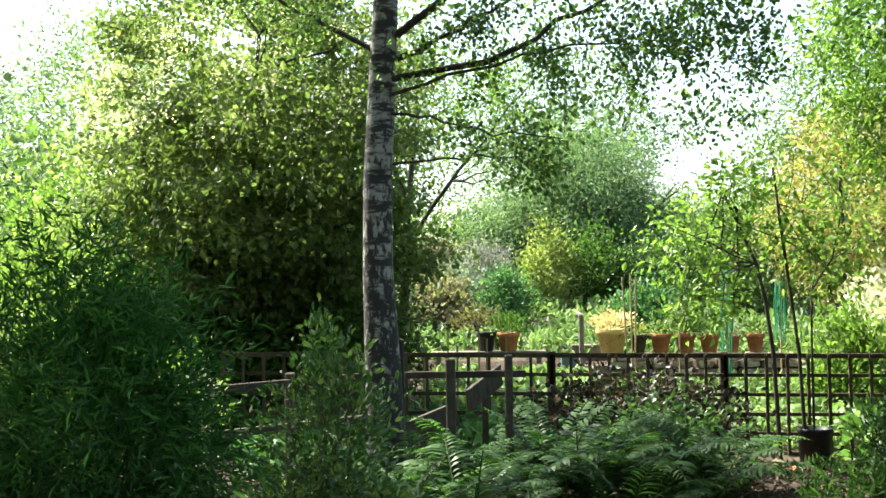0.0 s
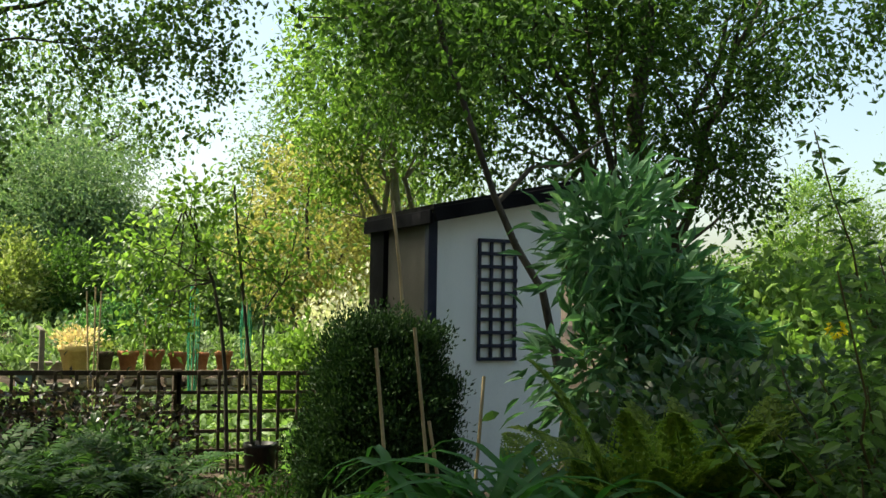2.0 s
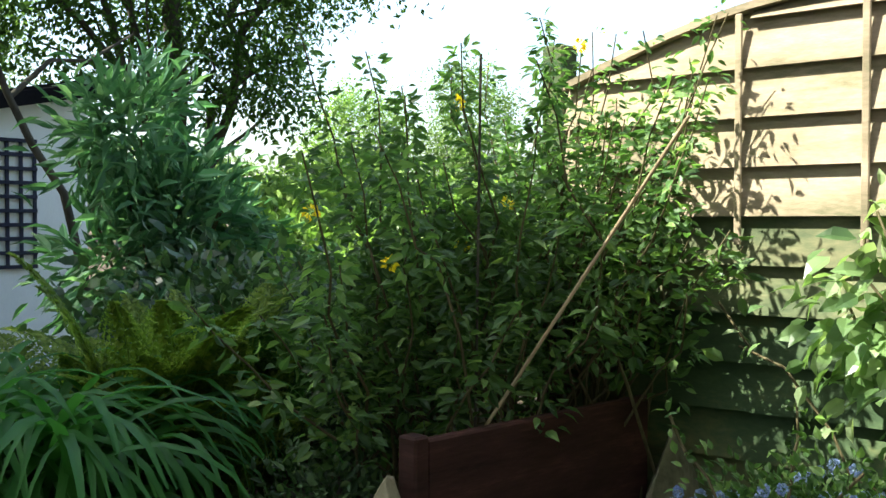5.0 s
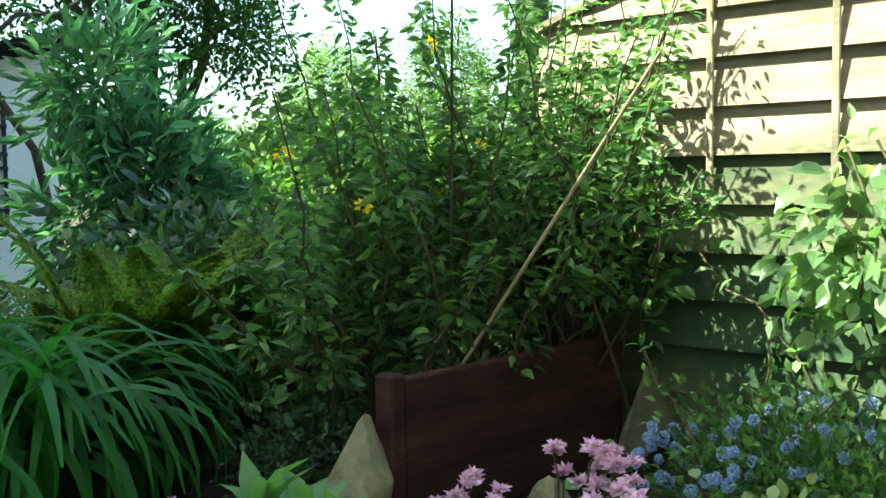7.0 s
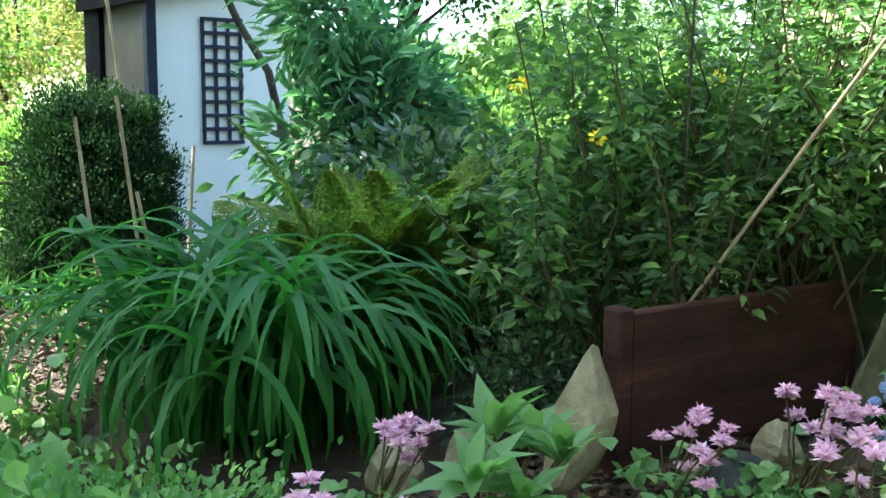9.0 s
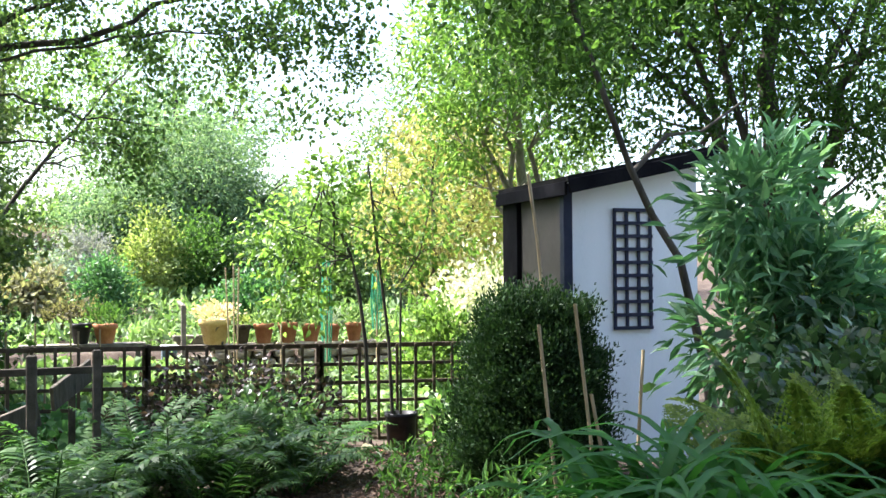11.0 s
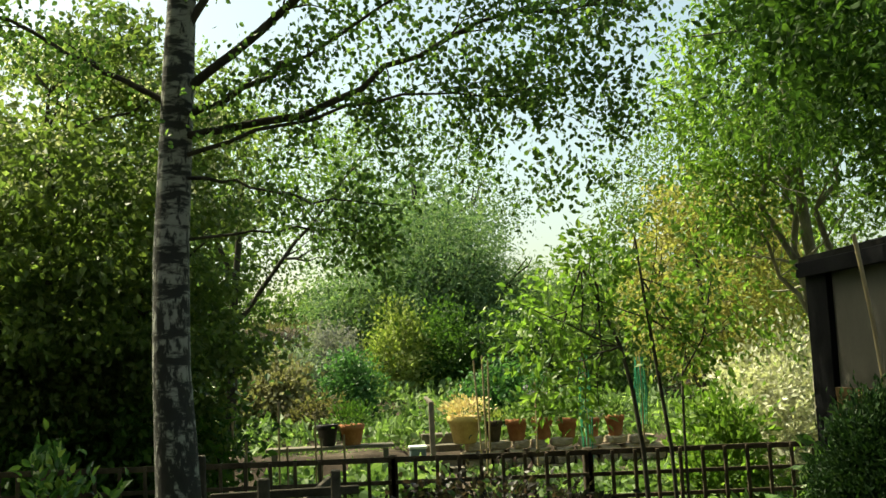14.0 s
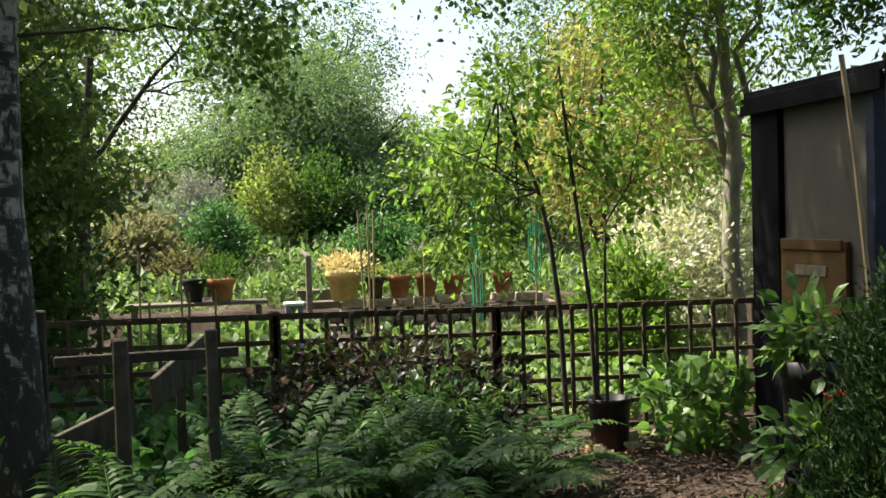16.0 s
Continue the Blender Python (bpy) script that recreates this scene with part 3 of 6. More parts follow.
hang = [cloud(rb, (1.0, 6.75, 3.4), (0.85, 0.5, 0.42), 44, 24, 0.09, 0.1), cloud(rb, (1.15, 6.9, 2.98), (0.65, 0.4, 0.34), 34, 20, 0.09, 0.1), cloud(rb, (1.8, 6.8, 2.85), (0.3, 0.3, 0.36), 18, 20, 0.07, 0.1), cloud(rb, (1.8, 6.6, 3.38), (0.42, 0.5, 0.42), 46, 26, 0.08, 0.1), cloud(rb, (2.12, 6.6, 3.05), (0.14, 0.3, 0.42), 16, 24, 0.06, 0.1),
        cloud(rb, (-1.2, 6.7, 3.75), (0.7, 0.5, 0.3), 26, 22, 0.09, 0.1), cloud(rb, (0.6, 6.7, 5.3), (2.2, 1.5, 1.0), 150, 26, 0.16, 0.2), cloud(rb, (1.3, 6.4, 4.2), (1.0, 0.8, 0.4), 60, 26, 0.11, 0.2)]
P = np.concatenate([h[0] for h in hang])
leaves("crown", rb, P, rb.normal(size=P.shape) * 0.7 + (0, 0, -0.6), 0.037, 0.78, L_BIRCH, birch, OVATE, 0.5)
# unseen high foliage added along the sun's path to shade shed and ferns
hang = [cloud(rb, (1.0, 8.7, 6.5), (1.7, 1.4, 0.9), 240, 44, 0.2, 0.2), cloud(rb, (1.0, 8.9, 6.0), (1.2, 1.0, 0.5), 170, 50, 0.17, 0.1), cloud(rb, (1.25, 5.9, 5.6), (0.75, 0.8, 0.5), 100, 44, 0.16, 0.1), cloud(rb, (0.0, 5.0, 5.8), (1.5, 1.0, 0.5), 130, 40, 0.18, 0.1), cloud(rb, (-1.6, 7.6, 6.3), (1.5, 1.5, 0.8), 150, 30, 0.2, 0.2), cloud(rb, (-1.8, 8.9, 6.1), (1.4, 0.9, 0.5), 170, 46, 0.18, 0.1)]
P = np.concatenate([h[0] for h in hang])
leaves("crown", rb, P, rb.normal(size=P.shape) * 0.7 + (0, 0, -0.6), 0.045, 0.8, L_BIRCH, birch, RHOMB, 0.5)

tree("hawthorn_tree", "dense hawthorn tree dusted with fading cream blossom", 21, (-2.2, 10.6, gz(-2.2, 10.6)), (-2.1, 10.7, 3.2), 0.16, M_BARK,
     [((-2.0, 10.6, 3.2), (1.75, 1.6, 1.9), 190, 180, 0.2, 0.62, 0.42), ((-2.7, 10.4, 2.0), (1.3, 1.2, 1.1), 100, 160, 0.2, 0.62, 0.42), ((-1.1, 10.5, 1.9), (0.8, 0.9, 0.95), 46, 130, 0.18, 0.6, 0.42)],
     L_HAW, 0.076, 0.64, [((-2.2, 10.6, 1.2), (-1.0, 10.2, 2.8), 0.06), ((-2.2, 10.6, 1.3), (-3.4, 10.4, 3.2), 0.06), ((-2.1, 10.6, 1.8), (-1.9, 10.0, 4.2), 0.05)],
     cores=(((-2.0, 10.7, 2.9), (1.25, 1.0, 1.4), 5200, 0.12), ((-2.6, 10.6, 1.8), (1.1, 0.9, 0.8), 2600, 0.12)),
     extra=((L_BLOSSOM, 420, 0.03, (-2.0, 10.5, 3.4), (1.75, 1.65, 1.8)),))
tree("oak_tree", "young oak with olive-green sunlit leaves behind the birch", 23, (-0.9, 12.9, gz(-0.9, 12.9)), (-0.5, 12.9, 4.4), 0.08, M_BARK,
     [((0.1, 12.8, 4.0), (1.25, 0.8, 0.95), 80, 34, 0.17, 0.2, 0.6), ((-0.8, 12.9, 4.8), (0.9, 0.8, 0.8), 46, 34, 0.17, 0.2, 0.6)],
     L_LIME, 0.062, 0.55, [((-0.8, 12.9, 2.2), (0.6, 12.8, 3.9), 0.035), ((-0.7, 12.9, 2.8), (-1.3, 12.9, 4.8), 0.03)])
tree("ash_tree", "tall leafy tree spreading over the shed", 31, (6.85, 8.45, gz(6.85, 8.45)), (6.75, 8.4, 6.5), 0.15, M_BARK,
     [((5.9, 8.6, 4.6), (2.3, 1.8, 1.5), 200, 56, 0.19), ((4.3, 8.2, 4.1), (1.1, 1.2, 1.0), 100, 50, 0.17), ((7.9, 9.2, 4.2), (1.4, 1.3, 0.9), 80, 46, 0.18), ((5.6, 8.4, 3.1), (1.3, 0.9, 0.4), 46, 44, 0.14), ((4.9, 7.2, 5.4), (1.9, 1.6, 1.1), 110, 44, 0.2),
      ((7.35, 6.9, 4.3), (0.95, 0.9, 0.75), 90, 50, 0.15), ((6.75, 7.4, 3.5), (0.7, 0.5, 0.6), 50, 48, 0.13), ((7.1, 7.7, 2.9), (0.7, 0.6, 0.4), 46, 44, 0.13)],
     L_ASH, 0.07, 0.52, [((6.85, 8.45, 1.6), (5.4, 8.4, 4.6), 0.06), ((6.85, 8.45, 1.3), (7.6, 8.2, 4.6), 0.07), ((6.85, 8.45, 2.2), (4.4, 8.0, 4.3), 0.05), ((6.85, 8.45, 1.8), (7.3, 7.2, 4.9), 0.06), ((6.75, 8.5, 0.6), (5.9, 8.2, 4.6), 0.05), ((6.8, 8.5, 0.5), (6.25, 8.2, 4.9), 0.055)],
     cores=(((5.9, 8.7, 4.7), (1.6, 1.2, 0.9), 3000, 0.13), ((4.4, 8.3, 4.2), (0.8, 0.8, 0.7), 1300, 0.12)))
tree("lime_green_tree", "young pale-barked tree with bright yellow-green leaves", 33, (5.15, 10.8, gz(5.15, 10.8)), (4.85, 10.7, 5.0), 0.10, M_BARK_PALE,
     [((4.5, 10.6, 4.2), (0.9, 0.9, 1.0), 120, 50, 0.15), ((5.6, 10.9, 3.9), (0.75, 0.8, 1.1), 90, 46, 0.15), ((4.2, 10.5, 3.2), (0.4, 0.4, 0.45), 26, 40, 0.12)],
     L_LIME, 0.08, 0.5, [((5.08, 10.8, 1.9), (4.4, 10.5, 4.0), 0.045), ((5.08, 10.8, 1.7), (5.5, 10.9, 4.1), 0.05), ((5.02, 10.8, 2.4), (4.65, 10.7, 4.4), 0.04), ((5.0, 10.8, 2.1), (4.1, 10.4, 3.3), 0.025)])
# crowns and cores overhead are added out of view to shade the foreground
tree("side_tree", "dark-trunked tree at the garden edge, unseen canopy added for shade", 35, (-2.62, 5.6, gz(-2.62, 5.6)), (-2.5, 5.5, 6.0), 0.085, M_BARK,
     [((-2.9, 6.3, 5.3), (1.2, 1.2, 0.7), 120, 40, 0.2), ((-3.5, 4.6, 5.4), (1.5, 1.4, 0.7), 170, 44, 0.22), ((-0.75, 3.2, 5.3), (1.85, 1.7, 0.7), 230, 46, 0.2), ((-0.2, 1.4, 5.4), (0.9, 1.2, 0.5), 130, 46, 0.2), ((-0.05, 3.3, 5.3), (0.45, 0.7, 0.4), 80, 46, 0.16), ((-1.2, 1.0, 5.5), (1.4, 1.3, 0.5), 120, 46, 0.22)],
     L_ASH, 0.08, 0.5, [((-2.55, 5.6, 2.4), (-3.6, 5.4, 4.6), 0.04), ((-2.55, 5.55, 3.6), (-0.2, 2.0, 5.3), 0.05)],
     cores=(((-1.2, 3.4, 5.7), (2.0, 1.7, 0.4), 4200, 0.2), ((-3.2, 5.0, 5.6), (1.6, 2.2, 0.4), 4200, 0.2), ((-0.9, 0.6, 5.8), (1.7, 1.6, 0.4), 3200, 0.2), ((0.9, 4.6, 5.9), (1.3, 1.0, 0.4), 2200, 0.2)))

# saplings by the trellis
def sapling(seed, label, line, r, crowns, leaf, size, ratio):
    rng = np.random.default_rng(seed)
    t = thing("sapling", label, "tree", line[0], "saplings by the trellis")
    line = np.asarray(line)
    tube("stem", line, np.linspace(r, r * 0.45, len(line)), M_BARK, t, 7, rng, 0.05)
    for c in crowns:
        P, out = cloud(rng, *c, 0.15)
        for k in range(5):
            q = P[rng.integers(len(P))]
            p = line[rng.integers(len(line) // 2, len(line))]
            tube("branch", bent(rng, p, q, 5), np.linspace(r * 0.4, r * 0.15, 5), M_BARK, t, 5)
        leaves("foliage", rng, P, out * 0.5 + rng.normal(size=P.shape) * 0.6 + (0, 0, -0.25), size, ratio, leaf, t, OVAL, 0.8)
    return t


sapling(41, "slender sapling with fresh green oval leaves", [(2.66, 8.40, 0.15), (2.62, 8.40, 1.08), (2.57, 8.40, 1.5), (2.50, 8.40, 1.82), (2.36, 8.40, 2.15), (2.25, 8.4, 2.4)], 0.02,
        [((2.0, 8.35, 1.95), (0.45, 0.35, 0.34), 32, 15, 0.09), ((2.1, 8.4, 1.5), (0.38, 0.3, 0.32), 24, 13, 0.08), ((2.3, 8.4, 2.4), (0.34, 0.3, 0.4), 28, 14, 0.09)], L_LIME, 0.075, 0.5)
sapling(42, "slender sapling with dark stem and reddish-green leaves", [(2.87, 8.42, 0.15), (2.83, 8.42, 1.09), (2.72, 8.42, 2.02), (2.69, 8.42, 2.3), (2.66, 8.42, 2.6)], 0.017,
        [((2.7, 8.42, 2.25), (0.40, 0.35, 0.55), 30, 13, 0.10), ((3.0, 8.42, 1.85), (0.38, 0.3, 0.45), 18, 12, 0.1)], L_LIME, 0.07, 0.55)
sapling(43, "forked sapling stem with sparse leaves", [(2.92, 8.38, 0.15), (2.92, 8.38, 1.2), (2.93, 8.38, 1.6), (3.1, 8.38, 1.85), (3.2, 8.38, 2.3)], 0.012,
        [((3.25, 8.4, 2.2), (0.45, 0.4, 0.55), 28, 13, 0.10)], L_LIME, 0.07, 0.5)
tree("golden_tree", "small tree with golden-orange foliage", 44, (4.6, 12.6, gz(4.6, 12.6)), (4.6, 12.6, 3.2), 0.06, M_BARK,
     [((4.75, 12.6, 2.6), (1.15, 0.9, 1.15), 190, 56, 0.16)], L_GOLD, 0.065, 0.6, [((4.6, 12.6, 1.2), (4.0, 12.5, 2.8), 0.03), ((4.6, 12.6, 1.3), (5.2, 12.6, 2.8), 0.03)])

# far trees and the bank
tree("willow_tree", "rounded silvery willow on the bank", 51, (3.0, 25, gz(3, 25)), (3.0, 25, 4.0), 0.16, M_BARK,
     [((2.6, 25, 3.6), (2.0, 1.6, 1.9), 260, 76, 0.24), ((0.9, 25, 2.9), (1.5, 1.2, 1.0), 120, 70, 0.21), ((4.5, 25.5, 2.8), (1.3, 1.2, 1.1), 110, 66, 0.21)], L_WILLOW, 0.10, 0.42,
     [((3.0, 25, 1.8), (1.4, 24.8, 3.2), 0.09), ((3.0, 25, 2.0), (4.3, 25.2, 3.4), 0.09)], cores=(((2.6, 25.3, 3.5), (1.5, 1.1, 1.4), 1800, 0.26), ((0.9, 25.2, 2.9), (1.1, 0.9, 0.7), 700, 0.24), ((4.5, 25.6, 2.8), (1.0, 0.9, 0.8), 600, 0.24)))
for k, (x, y, zc, rx, rz, mat, lab) in enumerate([(-4.5, 31, 6.2, 4.2, 3.4, L_FARTREE, "broad oak with a spreading crown on the bank"), (-12, 30, 5.5, 4.0, 4.0, L_FARTREE, "tall pale-leaved tree beyond the hedge"),
                                                (2.8, 33, 6.5, 3.4, 3.6, L_WILLOW, "tall willow behind the bank"), (9.5, 24, 5.0, 3.2, 3.4, L_FARTREE, "leafy tree beyond the shed"),
                                                (-7.5, 20, 4.2, 2.8, 3.2, L_WILLOW, "silver-leaved tree at the garden edge"), (16, 15.5, 2.9, 1.3, 1.5, L_LIME, "round-headed tree beyond the hedge"),
                                                (20.5, 16.2, 3.4, 1.6, 2.2, L_FARTREE, "tall bushy tree beyond the hedge")]):
    g = gz(x, y)
    tree("far_tree", lab, 60 + k, (x, y, g), (x, y, zc + rz * 0.4), 0.05 * rx + 0.06, M_BARK,
         [((x, y, zc), (rx, rx * 0.8, rz), 150, 84, 0.10 * rx + 0.05), ((x - rx * 0.4, y, zc - rz * 0.4), (rx * 0.7, rx * 0.6, rz * 0.6), 60, 70, 0.09 * rx + 0.05)], mat, 0.045 + 0.021 * rx, 0.6,
         [((x, y, g + rz * 0.6), (x - rx * 0.6, y, zc), 0.03 * rx), ((x, y, g + rz * 0.7), (x + rx * 0.6, y, zc + 0.3), 0.03 * rx)],
         cores=(((x, y + 0.1, zc - 0.2 * rz), (rx * 0.7, rx * 0.5, rz * 0.55), 600, 0.10 * rx),))

# shrubs of the far beds
for k, (x, y, r, h, mat, size, lab) in enumerate([
        (1.5, 21, 0.62, 0.95, L_YELLOW, 0.09, "bright yellow-green rounded bush"), (2.5, 21.3, 0.7, 0.9, L_ASH, 0.09, "dark green rounded bush in the beds"),
        (0.3, 22, 0.5, 0.8, L_MAUVE, 0.07, "grey-lilac flowered bush in the beds"), (-0.6, 21.5, 0.7, 0.5, L_SILVER, 0.1, "grey-leaved bush on the bank"), (-1.6, 21, 0.8, 0.6, L_FARTREE, 0.1, "olive-green bush on the bank"),
        (-2.8, 20, 1.0, 1.1, L_ASH, 0.1, "dark evergreen bush in the beds"), (3.8, 21, 0.9, 0.8, L_DARK, 0.1, "low dark evergreen bush"), (5.2, 20, 1.1, 1.2, L_FARTREE, 0.11, "mid-green bush on the terrace"),
        (0.6, 18.2, 0.45, 0.6, L_VEGDARK, 0.08, "leafy blue-green bush in the beds"), (4.7, 11.2, 0.62, 0.85, L_CREAM, 0.07, "shrub covered in cream flower heads"), (5.3, 11.6, 0.6, 0.9, L_CREAM, 0.07, "shrub covered in cream flower heads"),
        (3.9, 10.4, 0.45, 0.6, L_LIME, 0.08, "bright green sunlit leafy shrub"), (-4.6, 12, 1.3, 1.6, L_LIME, 0.09, "bright green sunlit leafy shrub"), (-5.2, 16, 1.6, 2.4, L_CREAM, 0.09, "tall shrub covered in white blossom"),
        (-3.6, 8.6, 0.8, 1.1, L_LIME, 0.07, "bright green sunlit leafy shrub"), (6.6, 14.5, 1.2, 1.6, L_LIME, 0.1, "bright green sunlit leafy shrub"), (3.0, 17.6, 0.7, 0.45, L_VEGDARK, 0.1, "low blue-green bush on the terrace"),
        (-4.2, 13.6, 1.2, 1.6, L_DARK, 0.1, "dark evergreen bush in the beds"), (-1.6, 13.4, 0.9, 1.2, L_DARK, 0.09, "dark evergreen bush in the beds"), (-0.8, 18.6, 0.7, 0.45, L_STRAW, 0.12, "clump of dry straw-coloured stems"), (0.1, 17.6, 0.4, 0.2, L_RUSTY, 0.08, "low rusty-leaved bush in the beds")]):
    g = gz(x, y)
    shrub("far_shrub", lab, 100 + k, (x, y, g), [((x, y, g + h * 0.95), (r, r, h), int(60 + 90 * r), 34, 0.16 * r + 0.05), ((x, y, g + h * 0.35), (r * 0.9, r * 0.9, h * 0.4), int(30 + 50 * r), 26, 0.13 * r + 0.04)], mat, size, 0.6, stems=4, group="bushes of the far beds", facing=True)

# hedge and field beyond
def hedge(seed, label, line, height, depth, n, mat, size, name="hedge"):
    rng = np.random.default_rng(seed)
    line = np.asarray(line, float)
    t = thing(name, label, "hedge", (*line[0], gz(*line[0])))
    s = rng.uniform(0, len(line) - 1, n)
    i = np.minimum(s.astype(int), len(line) - 2)
    p = line[i] + (line[i + 1] - line[i]) * (s - i)[:, None] + rng.normal(size=(n, 2)) * depth * 0.35
    top = height * (0.85 + 0.25 * np.array([noise.noise((a * 0.8, b * 0.8, seed)) for a, b in p]))
    z = ground_z(p[:, 0], p[:, 1]) + top * np.sqrt(rng.uniform(0, 1, n))
    P = np.repeat(np.column_stack([p, z]), 16, 0) + rng.normal(size=(n * 16, 3)) * size * 1.6
    leaves("foliage", rng, P, rng.normal(size=P.shape) + (0, 0, 0.3), size, 0.6, mat, t)
    for a, b in zip(line, line[1:]):
        tube("stem", bent(rng, (*a, gz(*a)), (*((a + b) / 2), gz(*((a + b) / 2)) + height * 0.6), 5), 0.04, M_BARK, t, 5)
    return t


hedge(131, "sunlit clipped hedge at the field edge", [(6.5, 7.0), (10, 8.5), (15, 10), (22, 10)], 1.9, 1.6, 2400, L_LIME, 0.12)
hedge(132, "straggling hedge along the top of the bank", [(-22, 36), (-8, 37), (4, 37), (16, 34), (26, 28)], 1.2, 2.0, 1500, L_FARTREE, 0.22)
hedge(133, "dark hedge at the back of the beds", [(-9, 23), (-4, 23.5), (0, 24), (5, 23), (9, 19)], 0.65, 1.4, 1000, L_FARTREE, 0.14)
# dense foliage of these two also stands for deep shade below the hawthorn
hedge(135, "tall dark evergreen hedge, also standing for shade under the hawthorn", [(-6, 14), (-3.4, 13.2), (-1.5, 12.6)], 2.7, 1.0, 1500, L_DARK, 0.12)
hedge(136, "dark undergrowth added to fill the shade below the hawthorn", [(-3.1, 9.9), (-2.2, 10.0), (-0.9, 10.3)], 1.4, 0.9, 1000, L_ASH, 0.09)
# out-of-view hedge, added only to keep side light off the near beds
hedge(134, "unseen tall hedge added to block light from the side", [(-4.8, -3), (-4.7, 1), (-4.8, 4.5), (-5.0, 7.5)], 4.2, 1.3, 1300, L_ASH, 0.18)
ground_leaves("bank_grass", "dry straw grass on the bank", "grass", 141, -20, 16, 26, 37, 9000, 0.3, 0.10, L_STRAW, 0.1)
ground_leaves("terrace_grass", "short green terrace grass", "grass", 142, -4, 7, 15.3, 21, 14000, 0.10, 0.16, L_VEG, 0.03)
ground_leaves("bed_plants", "mixed leafy plants of the upper beds", "plants", 151, -4, 6, 15.4, 22, 9000, 0.17, 0.6, L_VEG, 0.3)
ground_leaves("vegetable_leaves", "rows of leafy green vegetables", "vegetables", 143, -0.4, 1.6, 10.6, 14.2, 4600, 0.15, 0.7, L_VEG, 0.24, OVATE)
ground_leaves("vegetable_leaves", "shaded blue-green vegetables in a raised bed", "vegetables", 144, -1.6, 1.5, 7.6, 9.6, 3000, 0.13, 0.7, L_VEGDARK, 0.35, OVATE)
ground_leaves("border_leaves", "bright leafy plants behind the trellis", "plants", 145, 2.0, 4.8, 9.0, 12.4, 4500, 0.11, 0.65, L_VEG, 0.34, OVATE)
ground_leaves("border_grass", "short bright grass before the terrace wall", "grass", 149, 2.0, 5.0, 12.4, 14.8, 6000, 0.09, 0.16, L_VEG, 0.03)
ground_leaves("lawn_grass", "short sunlit grass between the raised beds", "grass", 152, -1.2, 0.5, 7.2, 8.6, 5200, 0.06, 0.18, L_VEG, 0.03)
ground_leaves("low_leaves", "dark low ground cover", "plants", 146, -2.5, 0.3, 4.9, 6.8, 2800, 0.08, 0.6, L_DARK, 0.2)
ground_leaves("low_leaves", "low leafy plants on the slope of the bed", "plants", 148, 1.0, 1.75, 1.9, 4.1, 1700, 0.06, 0.7, L_KERRIA, 0.14, OVAL)
ground_leaves("low_leaves", "leafy low plants below the conifer", "plants", 150, 1.75, 2.5, 3.3, 4.9, 3200, 0.06, 0.28, L_FERN, 0.22)


